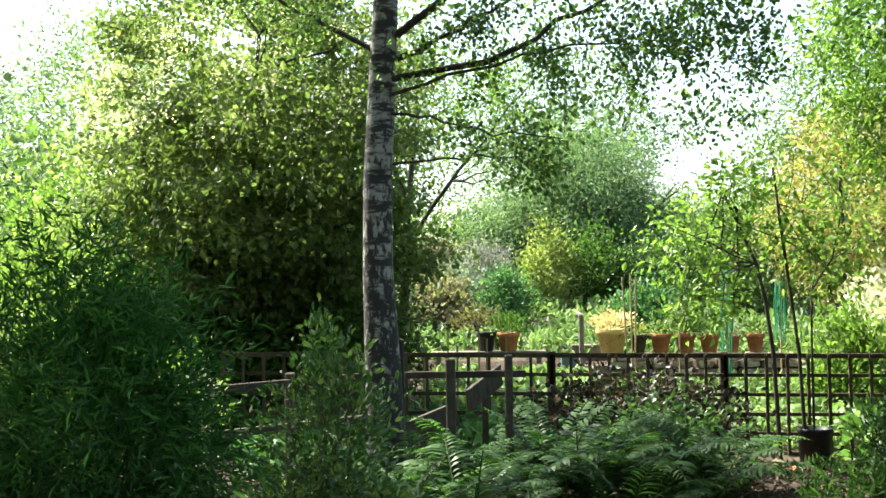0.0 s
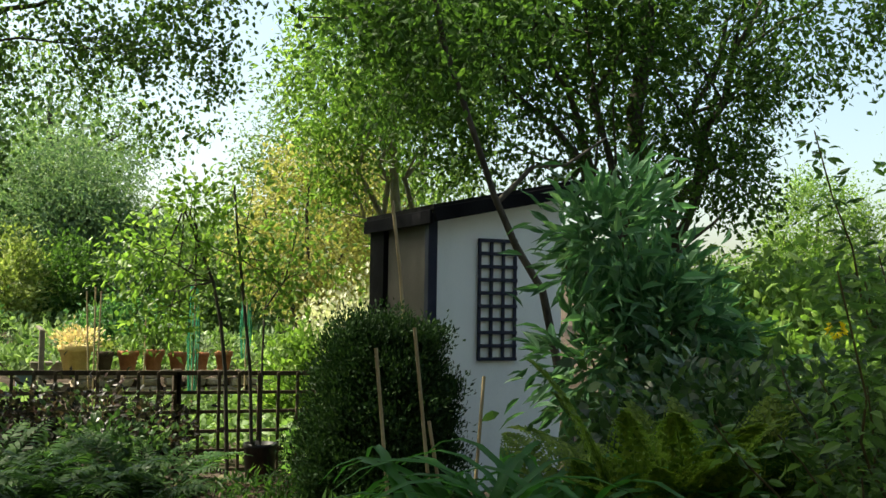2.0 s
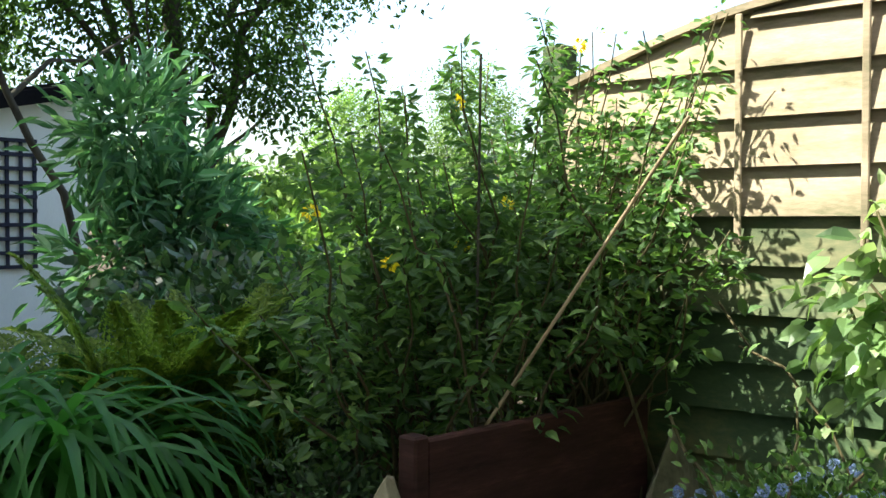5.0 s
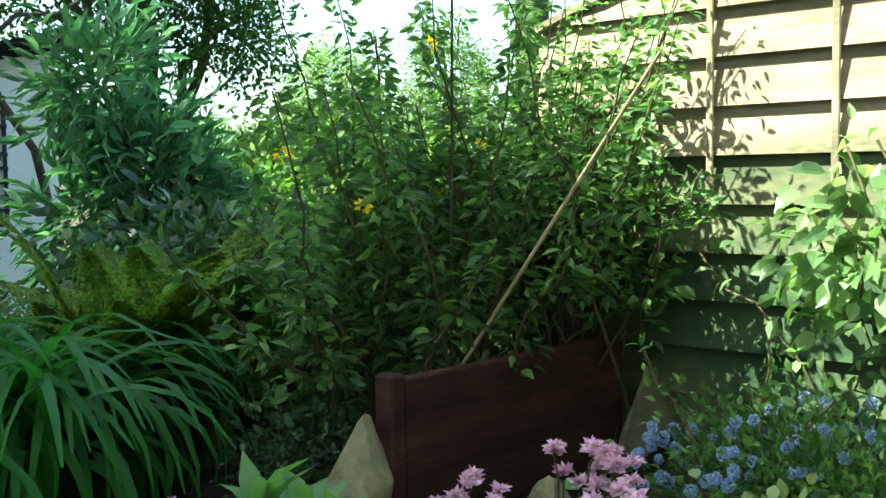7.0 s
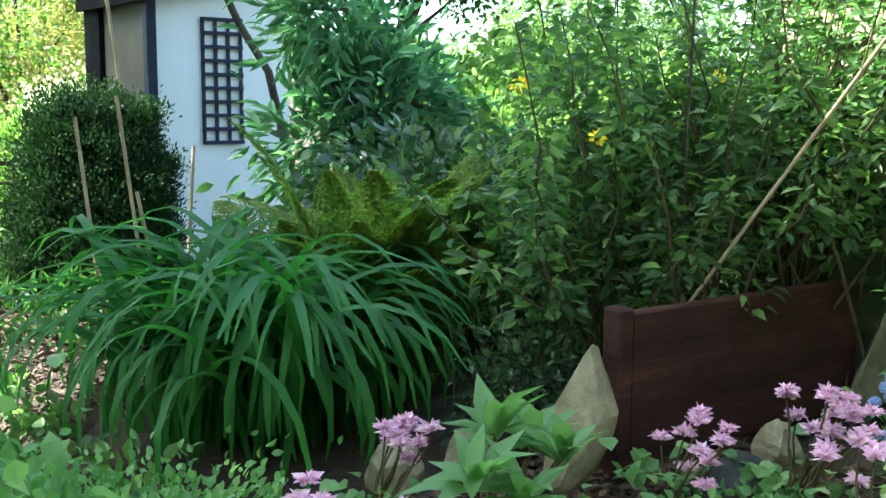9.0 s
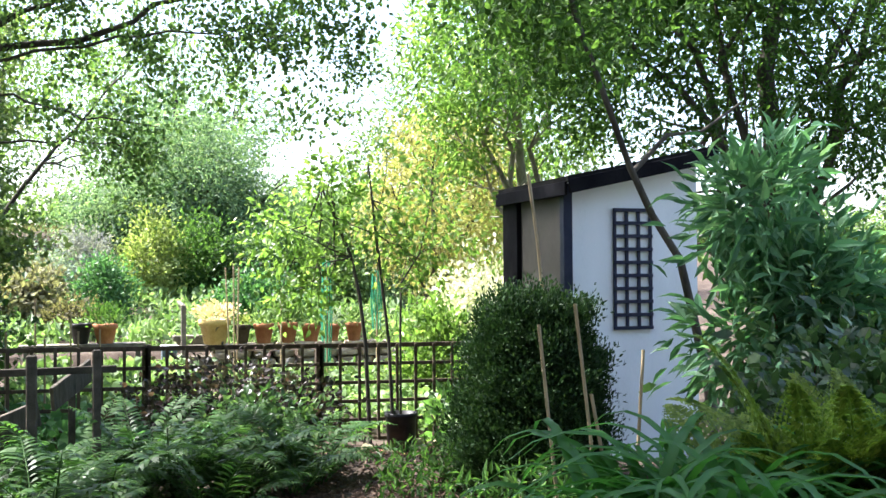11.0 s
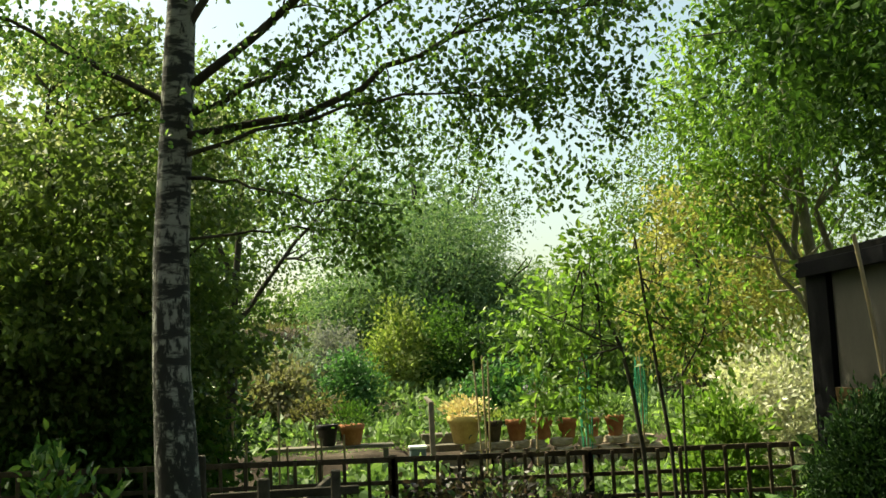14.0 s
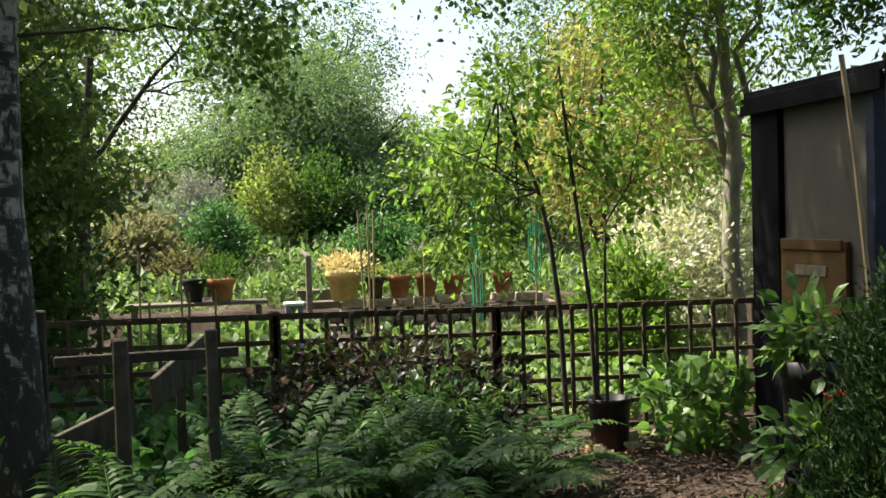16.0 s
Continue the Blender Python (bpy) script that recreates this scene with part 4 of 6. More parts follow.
# ---- shed ----
def build_shed():
    x0, x1, y0, y1, zf = 3.675, 4.74, 6.65, 7.8, 0.12
    def top(x):
        return 2.316 + 0.21 * (x - x0)
    s = thing("garden_shed", "small white and black garden shed under a felt roof", "shed", (x0, y0, zf))
    def slab(name, pts, thick, mat, label=""):
        bm = bmesh.new()
        a = [bm.verts.new(p) for p in pts]
        f = bm.faces.new(a)
        ext = bmesh.ops.extrude_face_region(bm, geom=[f])
        bmesh.ops.translate(bm, vec=thick, verts=[v for v in ext["geom"] if isinstance(v, bmesh.types.BMVert)])
        bmesh.ops.recalc_face_normals(bm, faces=bm.faces[:])
        return part(name, bm, mat, s, label)
    slab("front_wall", [(x0, y0, zf), (x1, y0, zf), (x1, y0, top(x1)), (x0, y0, top(x0))], (0, 0.06, 0), M_RENDER, "white painted front wall")
    # side, back and end walls take the grey with shade in its colour
    slab("side_wall", [(x0 + 0.004, y0 + 0.064, zf), (x0 + 0.004, y1, zf), (x0 + 0.004, y1, top(x0)), (x0 + 0.004, y0 + 0.064, top(x0))], (0.06, 0, 0), M_GREYWALL, "grey side wall, shade put into its colour")
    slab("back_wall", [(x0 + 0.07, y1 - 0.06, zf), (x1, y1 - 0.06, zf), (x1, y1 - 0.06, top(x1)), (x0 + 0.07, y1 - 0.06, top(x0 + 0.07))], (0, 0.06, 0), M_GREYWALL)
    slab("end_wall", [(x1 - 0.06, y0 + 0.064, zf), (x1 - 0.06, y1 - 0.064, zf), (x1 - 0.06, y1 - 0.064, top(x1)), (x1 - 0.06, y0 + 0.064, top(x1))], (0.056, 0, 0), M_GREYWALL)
    slab("roof", [(x0 - 0.06, y0 - 0.14, top(x0 - 0.06) + 0.01), (x1 + 0.1, y0 - 0.14, top(x1 + 0.1) + 0.01), (x1 + 0.1, y1 + 0.12, top(x1 + 0.1) + 0.01), (x0 - 0.06, y1 + 0.04, top(x0 - 0.06) + 0.01)], (0, 0, 0.045), M_FELT, "black felt roof")
    part("fascia", beam_bm((x0 - 0.06, y0 - 0.155, top(x0 - 0.06) - 0.02), (x1 + 0.1, y0 - 0.155, top(x1 + 0.1) - 0.02), 0.022, 0.10), M_BLACK, s, "black painted fascia board")
    part("fascia", beam_bm((x0 - 0.075, y0 - 0.14, top(x0) - 0.045), (x0 - 0.075, y1 + 0.04, top(x0) - 0.045), 0.022, 0.10), M_BLACK, s, "black painted fascia board")
    part("corner_post", box_bm((x0 - 0.012, y0 - 0.002, (zf + top(x0)) / 2), (0.07, 0.07, top(x0) - zf - 0.01)), M_BLUEBLACK, s, "blue-black corner trim")
    part("corner_post", box_bm((x0 - 0.012, y1 - 0.14, (zf + top(x0)) / 2), (0.05, 0.30, top(x0) - zf - 0.01)), M_BLACK, s, "black back corner trim")
    # wooden panel on the side wall
    p = part("side_panel", box_bm((x0 - 0.02, 7.19, 1.22), (0.03, 0.62, 0.54)), M_PANEL, s, "varnished pine panel")
    for a, b in (((x0 - 0.04, 6.90, 1.47), (x0 - 0.04, 7.48, 1.47)), ((x0 - 0.04, 6.90, 0.97), (x0 - 0.04, 7.48, 0.97))):
        part("rail", beam_bm(a, b, 0.018, 0.06), M_PANEL, p)
    part("board", box_bm((x0 - 0.04, 7.19, 1.33), (0.012, 0.3, 0.06)), M_GREYWOOD, p, "grey plank")
    # dark square trellis on the white wall
    t = thing("wall_trellis", "narrow blue-black square trellis on the white shed wall", "trellis", (4.19, y0 - 0.03, 1.25))
    for k in range(4):
        part("upright", box_bm((4.045 + 0.0975 * k, y0 - 0.012, 1.70), (0.026, 0.012, 0.885), 0.002), M_BLUEBLACK, t)
    for k in range(10):
        part("crosspiece", box_bm((4.191, y0 - 0.025, 1.27 + 0.0955 * k), (0.318, 0.012, 0.026), 0.002), M_BLUEBLACK, t)


build_shed()
rp = np.random.default_rng(5)
pole = thing("leaning_pole", "pale sunlit pole leaning against the shed eave", "pole", (3.33, 6.2, gz(3.33, 6.2)))
tube("shaft", [(3.33, 6.2, 0.1), (3.30, 6.2, 1.3), (3.24, 6.2, 1.9), (3.18, 6.2, 2.33)], 0.012, M_CANE, pole, 8)
stem = thing("leaning_tree", "dark bare tree stem leaning past the shed", "tree", (4.5, 6.0, gz(4.5, 6.0)))
tube("trunk", [(4.5, 6.0, 0.15), (4.42, 6.05, 1.0), (4.26, 6.1, 1.76), (4.05, 6.1, 2.06), (3.88, 6.1, 2.39), (3.68, 6.1, 2.9), (3.48, 6.1, 3.4), (3.35, 6.1, 4.0)], np.linspace(0.034, 0.016, 8), M_BARK, stem, 8, rp, 0.06)
tube("branch", [(3.9, 6.1, 2.35), (4.2, 6.15, 2.62), (4.5, 6.2, 2.66), (4.9, 6.3, 2.9)], np.linspace(0.02, 0.008, 4), M_BARK, stem, 6)
P, out = cloud(rp, (3.5, 6.3, 3.7), (1.0, 0.8, 0.8), 110, 26, 0.16, 0.2)
leaves("crown", rp, P, rp.normal(size=P.shape) + (0, 0, -0.4), 0.075, 0.5, L_ASH, stem, OVAL, 0.6)


# ---- trellis fence ----
def build_trellis():
    y = 8.77
    def top(x):
        return 1.085 - 0.013 * x
    t = thing("trellis_fence", "dark weathered square trellis fence across the garden", "fence", (2.3, y, gz(2.3, y)))
    for x in (-1.95, -0.55, 0.86, 2.31, 4.2):
        part("post", box_bm((x, y + 0.045, (top(x) + 0.03 + gz(x, y) - 0.1) / 2), (0.07, 0.07, top(x) + 0.13 - gz(x, y)), 0.006), M_OLDWOOD, t)
    for a, b in ((-1.95, -0.55), (-0.55, 0.86), (0.86, 2.31), (2.31, 4.2)):
        n = round((b - a) / 0.168)
        for k in range(6):
            z = 0.163 * k
            part("batten", beam_bm((a, y, top(a) - z), (b, y, top(b) - z), 0.018, 0.03 if k else 0.04, 0.002), M_OLDWOOD, t)
        for k in range(n + 1):
            x = a + (b - a) * k / n
            part("upright", box_bm((x, y - 0.019, top(x) - 0.41), (0.026, 0.018, 0.84), 0.002), M_OLDWOOD, t)


build_trellis()


# ---- low post-and-rail fence and raised beds on the left ----
def build_rails():
    t = thing("post_and_rail_fence", "low grey post-and-rail fence round the raised beds", "fence", (0.06, 6.9, gz(0.06, 6.9)))
    for x, y, z, w in ((-0.27, 7.02, 1.31, 0.055), (0.08, 6.9, 1.18, 0.065), (0.47, 6.95, 1.20, 0.055), (-0.95, 6.6, 1.12, 0.06), (-1.4, 6.3, 1.1, 0.06)):
        part("post", box_bm((x, y, (z + gz(x, y) - 0.1) / 2), (w, w, z - gz(x, y) + 0.1), 0.008), M_GREYDARK, t)
    for a, b in (((-1.4, 6.3, 1.04), (-0.27, 6.96, 1.08)), ((-0.27, 7.4, 1.03), (0.6, 7.45, 1.03)), ((-0.27, 6.96, 0.8), (-1.4, 6.3, 0.76))):
        part("rail", beam_bm(a, b, 0.03, 0.05), M_GREYDARK, t)
    for a, b, lab in (((0.18, 7.5, 0.83), (0.42, 8.1, 0.97), "plank bed edge"), ((-0.35, 6.9, 0.62), (0.10, 7.35, 0.76), "plank bed edge")):
        q = thing("raised_bed_board", "grey weathered plank edging a raised bed", "plank", a, "raised bed boards")
        part("plank", beam_bm(a, b, 0.03, 0.17), M_GREYDARK, q)
        foot = Vector(a).lerp(Vector(b), 0.5)
        part("stake", box_bm((foot.x, foot.y + 0.03, (foot.z + gz(foot.x, foot.y)) / 2 - 0.05), (0.05, 0.04, foot.z - gz(foot.x, foot.y) + 0.1)), M_GREYDARK, q)


build_rails()


# ---- terrace: wall, steps, pots ----
def build_terrace():
    rng = np.random.default_rng(71)
    w = thing("terrace_wall", "low dry-stone terrace wall of buff blocks", "wall", (3.1, 15.0, gz(3.1, 14.85)), "", "structure")
    shapes = []
    for k in range(5):
        bm = rock_bm(rng, (0, 0, 0), (1, 1, 1), 0, 0.25)
        for v in bm.verts:
            v.co = Vector([math.copysign(abs(c * 2) ** 0.45 / 2, c) for c in v.co])
        me = bpy.data.meshes.new("block")
        bm.to_mesh(me)
        bm.free()
        me.materials.append(M_WALLSTONE)
        shapes.append(me)
    for row in range(4):
        x = 1.98 + 0.07 * (row % 2)
        while x < 4.6:
            wd = rng.uniform(0.22, 0.38)
            o = new("block", shapes[rng.integers(5)])
            o.parent = w
            o.location = (x + wd / 2 - 3.1, rng.uniform(-0.02, 0.02), 0.0 + 0.115 * row + 0.03 - 0.02)
            o.scale = (wd, 0.26, 0.125)
            x += wd + 0.006
    st = thing("garden_steps", "weathered timber garden steps up to the terrace", "steps", (1.75, 14.9, gz(1.75, 14.8)))
    for k in range(4):
        z = gz(1.75, 14.7) + 0.05 + 0.13 * k
        part("tread", box_bm((1.78, 14.85 + 0.28 * k, z), (0.5, 0.30, 0.045), 0.006), M_GREYWOOD, st)
        part("riser", box_bm((1.78, 14.72 + 0.28 * k, z - 0.07), (0.5, 0.03, 0.11), 0.004), M_GREYWOOD, st)
    hp = thing("handrail", "grey timber handrail post beside the steps", "handrail", (1.66, 14.9, gz(1.66, 14.7)))
    part("post", box_bm((1.63, 14.9, 0.8), (0.07, 0.07, 0.9), 0.006), M_GREYWOOD, hp)
    part("rail", beam_bm((1.63, 14.92, 1.24), (1.63, 15.9, 1.27), 0.05, 0.035), M_GREYWOOD, hp)
    bx = thing("storage_box", "small grey plastic box with a pale lid", "box", (1.40, 14.4, gz(1.4, 14.4)))
    part("body", box_bm((1.40, 14.4, gz(1.4, 14.4) + 0.2), (0.2, 0.2, 0.42), 0.01), M_BOX, bx)
    part("lid", box_bm((1.40, 14.4, gz(1.4, 14.4) + 0.42), (0.23, 0.23, 0.035), 0.008), M_LIDWHITE, bx)


build_terrace()


def pot(label, x, y, z, r, h, mat, plant, size, ratio, tall, n, wide=1.2, up=0.6, seed=0):
    rng = np.random.default_rng(200 + seed)
    t = thing("flower_pot", label, "plant pot", (x, y, z), "pots on the terrace wall")
    body = part("pot", lathe_bm([(r * 0.62, 0), (r * 0.66, 0.01), (r * 0.9, h * 0.74), (r, h * 0.76), (r * 1.02, h * 0.98), (r * 0.97, h), (r * 0.88, h * 0.98), (r * 0.86, h * 0.9)], (x, y, z)), mat, t)
    part("compost", lathe_bm([(r * 0.855, h * 0.86), (r * 0.84, h * 0.9)], (x, y, z), 14), M_SOIL, t)
    P = np.array((x, y, z + h)) + rng.normal(size=(n, 3)) * (r * wide * 0.5, r * wide * 0.5, tall * 0.3) + (0, 0, tall * 0.45)
    P[:, 2] = np.maximum(P[:, 2], z + h * 0.9)
    A = (P - (x, y, z + h * 0.8)) * (1, 1, 1.2) + rng.normal(size=P.shape) * 0.1 * tall
    tagged(leaves("plant", rng, P, A, size, ratio, plant, t, RHOMB, up), kind="stuff")
    return t


WT = 0.68
pot("large yellow pot brimming with straw-pale flowers", 2.07, 14.98, WT, 0.23, 0.36, M_CREAMPOT, L_STRAWFL, 0.06, 0.6, 0.22, 420, 1.25, seed=1)
pot("small dark pot with a low plant", 2.46, 15.0, WT, 0.12, 0.27, M_OLDWOOD, L_YELLOW, 0.06, 0.6, 0.12, 120, seed=2)
pot("terracotta pot with pale green foliage", 2.77, 15.0, WT, 0.15, 0.28, M_TERRA, L_VEG, 0.06, 0.6, 0.18, 190, 1.3, seed=3)
t3 = pot("terracotta pot of chives with lilac flower heads", 3.12, 15.0, WT, 0.15, 0.29, M_TERRA, L_VEG, 0.14, 0.10, 0.28, 420, 1.5, seed=4)
rf = np.random.default_rng(9)
for k in range(9):
    c = np.array((3.12 + rf.normal() * 0.16, 15.0 + rf.normal() * 0.1, 1.235 + rf.uniform(-0.04, 0.14)))
    tube("flower_stem", [(3.12, 15.0, 0.95), tuple(c)], 0.004, M_TWIG, t3, 4)
    P = c + unit(rf.normal(size=(40, 3))) * 0.025
    leaves("flower", rf, P, P - c, 0.02, 0.6, L_LILAC, t3, PETAL, 0.2, "round lilac flower head")
pot("terracotta pot with leafy herbs", 3.46, 15.0, WT, 0.145, 0.26, M_TERRA, L_VEG, 0.06, 0.6, 0.2, 240, 1.4, seed=5)
pot("terracotta pot with a silver cushion plant", 3.79, 15.0, WT, 0.11, 0.25, M_TERRA, L_SILVER, 0.05, 0.5, 0.18, 300, 1.5, seed=6)
pot("terracotta pot with bright trailing leaves", 4.11, 15.0, WT, 0.13, 0.27, M_TERRA, L_VEG, 0.07, 0.6, 0.2, 200, 1.4, seed=7)
pot("black plastic pot with a seedling", 0.27, 14.5, gz(0.27, 14.5) + 0.46, 0.14, 0.27, M_BLACKPOT, L_VEG, 0.05, 0.5, 0.06, 40, seed=8)
pot("terracotta pot with a clipped dark bush", 0.58, 14.5, gz(0.58, 14.5) + 0.46, 0.16, 0.27, M_TERRA, L_ASH, 0.05, 0.5, 0.26, 600, 1.5, seed=9)
bench = thing("plank_bench", "low plank bench holding pots", "bench", (0.3, 14.5, gz(0.3, 14.5)))
part("seat", box_bm((0.3, 14.5, gz(0.3, 14.5) + 0.44), (1.6, 0.3, 0.04)), M_GREYWOOD, bench)
for x in (-0.4, 1.0):
    part("leg", box_bm((x, 14.5, gz(x, 14.5) + 0.19), (0.06, 0.25, 0.46)), M_GREYWOOD, bench)

# canes, stakes and nets in the beds
rc = np.random.default_rng(77)
for k, (x, y, h, lean) in enumerate([(2.1, 13, 1.55, -0.01), (2.06, 13, 1.5, -0.07), (2.13, 13.02, 1.5, 0.03), (2.68, 13, 1.2, 0.01), (-1.77, 11, 1.45, 0), (-1.5, 11, 1.35, 0.02), (-1.2, 11, 1.3, 0), (-0.9, 11.2, 1.3, 0), (-0.55, 11.2, 1.25, 0), (0.0, 10.5, 0.9, 0), (0.3, 10.5, 0.95, 0), (-0.15, 11.6, 1.2, 0.01), (0.2, 12.0, 1.0, 0), (-2.2, 11.2, 1.4, 0), (-0.3, 9.9, 1.0, 0), (0.5, 10.8, 0.9, 0)]):
    c = thing("garden_cane", "thin upright bamboo cane in the beds", "cane", (x, y, gz(x, y)), "canes in the beds")
    tube("cane", [(x, y, gz(x, y) - 0.05), (x + lean * 0.5, y, gz(x, y) + h * 0.5), (x + lean, y, gz(x, y) + h)], 0.011, M_CANE, c, 6)
for x, y, z0, z1 in ((3.27, 13, 0.55, 1.85), (3.93, 13, 0.95, 1.72)):
    c = thing("plant_net", "green plastic net hung on a cane", "net", (x, y, gz(x, y)), "green plant nets")
    tube("cane", [(x, y, gz(x, y) - 0.05), (x + 0.01, y, z1 + 0.05)], 0.011, M_CANE, c, 6)
    strands = []
    for k in range(9):
        a = k / 9 * 2 * math.pi
        strands.append(tube_arrays([(x + 0.05 * math.cos(a), y + 0.05 * math.sin(a), z0), (x + 0.075 * math.cos(a + 0.3), y + 0.075 * math.sin(a + 0.3), (z0 + z1) / 2), (x + 0.045 * math.cos(a), y + 0.045 * math.sin(a), z1)], 0.006, 4))
    V, F = joined(strands)
    add_part("net", raw_mesh("net", V, F, c.location), M_NET, c, "green plastic mesh")


# ---- planting near the path ----
shrub("feathery_shrub", "dark feathery evergreen shrub with drooping sprays", 301, (-0.82, 3.1, gz(-0.82, 3.1)),
      [((-0.92, 3.1, 1.05), (0.46, 0.55, 0.75), 280, 90, 0.08), ((-0.95, 3.1, 0.55), (0.5, 0.6, 0.5), 160, 80, 0.08)], L_FEATHER, 0.058, 0.13, RHOMB, 14, axis=(0, 0, -0.25), jitter=0.55, up=0.5)
shrub("glossy_shrub", "glossy-leaved shrub with bright new tips", 302, (-0.38, 4.6, gz(-0.38, 4.6)),
      [((-0.38, 4.6, 0.95), (0.28, 0.30, 0.5), 90, 28, 0.06), ((-0.36, 4.6, 0.55), (0.42, 0.35, 0.35), 90, 28, 0.07), ((-0.41, 4.6, 1.38), (0.06, 0.06, 0.22), 14, 14, 0.03)], L_LAUREL, 0.046, 0.45, OVAL, 9, axis=(0, 0, 0.5), up=0.8)
shrub("silver_shrub", "small silver-leaved shrub by the rails", 304, (-1.5, 5.9, gz(-1.5, 5.9)), [((-1.5, 5.9, 0.85), (0.35, 0.3, 0.35), 50, 24, 0.06)], L_SILVER, 0.05, 0.3, RHOMB, 8, axis=(0, 0, 0.8))
shrub("leafy_shrub", "bright sunlit leafy bush behind the rails", 303, (-2.1, 7.6, gz(-2.1, 7.6)), [((-2.1, 7.6, 0.78), (0.42, 0.35, 0.42), 70, 26, 0.08), ((-2.6, 7.8, 0.7), (0.4, 0.35, 0.4), 50, 26, 0.08)], L_LIME, 0.06, 0.6, OVATE, 7, axis=(0, 0, 0.4))
shrub("purple_shrub", "purple-leaved shrub before the trellis", 305, (1.5, 8.2, gz(1.5, 8.2)),
      [((1.5, 8.2, 0.72), (0.65, 0.3, 0.26), 70, 20, 0.08), ((0.85, 8.1, 0.6), (0.35, 0.25, 0.25), 34, 18, 0.08), ((2.05, 8.2, 0.62), (0.3, 0.25, 0.25), 30, 18, 0.08)], L_PURPLE, 0.06, 0.6, OVAL, 10)
shrub("leafy_shrub", "mid-green leafy shrub before the trellis", 306, (1.6, 7.7, gz(1.6, 7.7)),
      [((1.6, 7.7, 0.5), (0.5, 0.3, 0.36), 80, 18, 0.08)], L_DARK, 0.07, 0.55, OVAL, 8)
shrub("round_conifer", "dense rounded dwarf conifer", 307, (2.46, 4.5, gz(2.46, 4.5)),
      [((2.46, 4.5, 1.14), (0.34, 0.34, 0.42), 300, 150, 0.036), ((2.44, 4.5, 0.85), (0.38, 0.38, 0.36), 260, 150, 0.036), ((2.30, 4.42, 1.42), (0.14, 0.14, 0.16), 40, 150, 0.034), ((2.60, 4.45, 1.45), (0.13, 0.13, 0.15), 36, 150, 0.034)], L_CONIFER, 0.024, 0.45, RHOMB, 10, category="conifer", axis=(0, 0, 0.9), hollow=0.82, facing=True)
shrub("butterfly_bush", "tall grey-green bush with long drooping leaves", 308, (4.0, 4.5, gz(4.0, 4.5)),
      [((3.68, 4.4, 1.98), (0.30, 0.3, 0.40), 46, 15, 0.08), ((3.88, 4.25, 1.5), (0.36, 0.32, 0.50), 64, 15, 0.09), ((3.62, 4.45, 1.35), (0.25, 0.25, 0.4), 36, 14, 0.08), ((4.2, 4.4, 1.4), (0.3, 0.35, 0.5), 36, 15, 0.09)], L_BUDD, 0.14, 0.27, OVAL, 14, axis=(0, 0, -0.15), out_w=0.9, jitter=0.45, stem_r=0.012, up=0.9)
shrub("dark_shrub", "dense dark shrub in the corner of the garden", 309, (3.5, 2.9, gz(3.5, 2.9)),
      [((3.4, 3.15, 1.0), (0.75, 0.4, 0.40), 150, 26, 0.10), ((4.2, 3.2, 0.98), (0.7, 0.5, 0.38), 120, 24, 0.11), ((3.6, 2.75, 0.95), (0.6, 0.35, 0.35), 110, 24, 0.1)], L_DARK, 0.075, 0.5, OVATE, 10)
shrub("bramble_shrub", "sunlit loose shrub beyond the corner", 310, (5.0, 4.2, gz(5.0, 4.2)),
      [((4.9, 4.2, 1.1), (0.9, 0.6, 0.6), 140, 24, 0.12), ((5.6, 3.4, 1.1), (0.9, 0.8, 0.7), 130, 24, 0.12), ((4.7, 2.4, 1.1), (0.6, 0.6, 0.55), 90, 24, 0.11)], L_LIME, 0.08, 0.5, OVATE, 10)


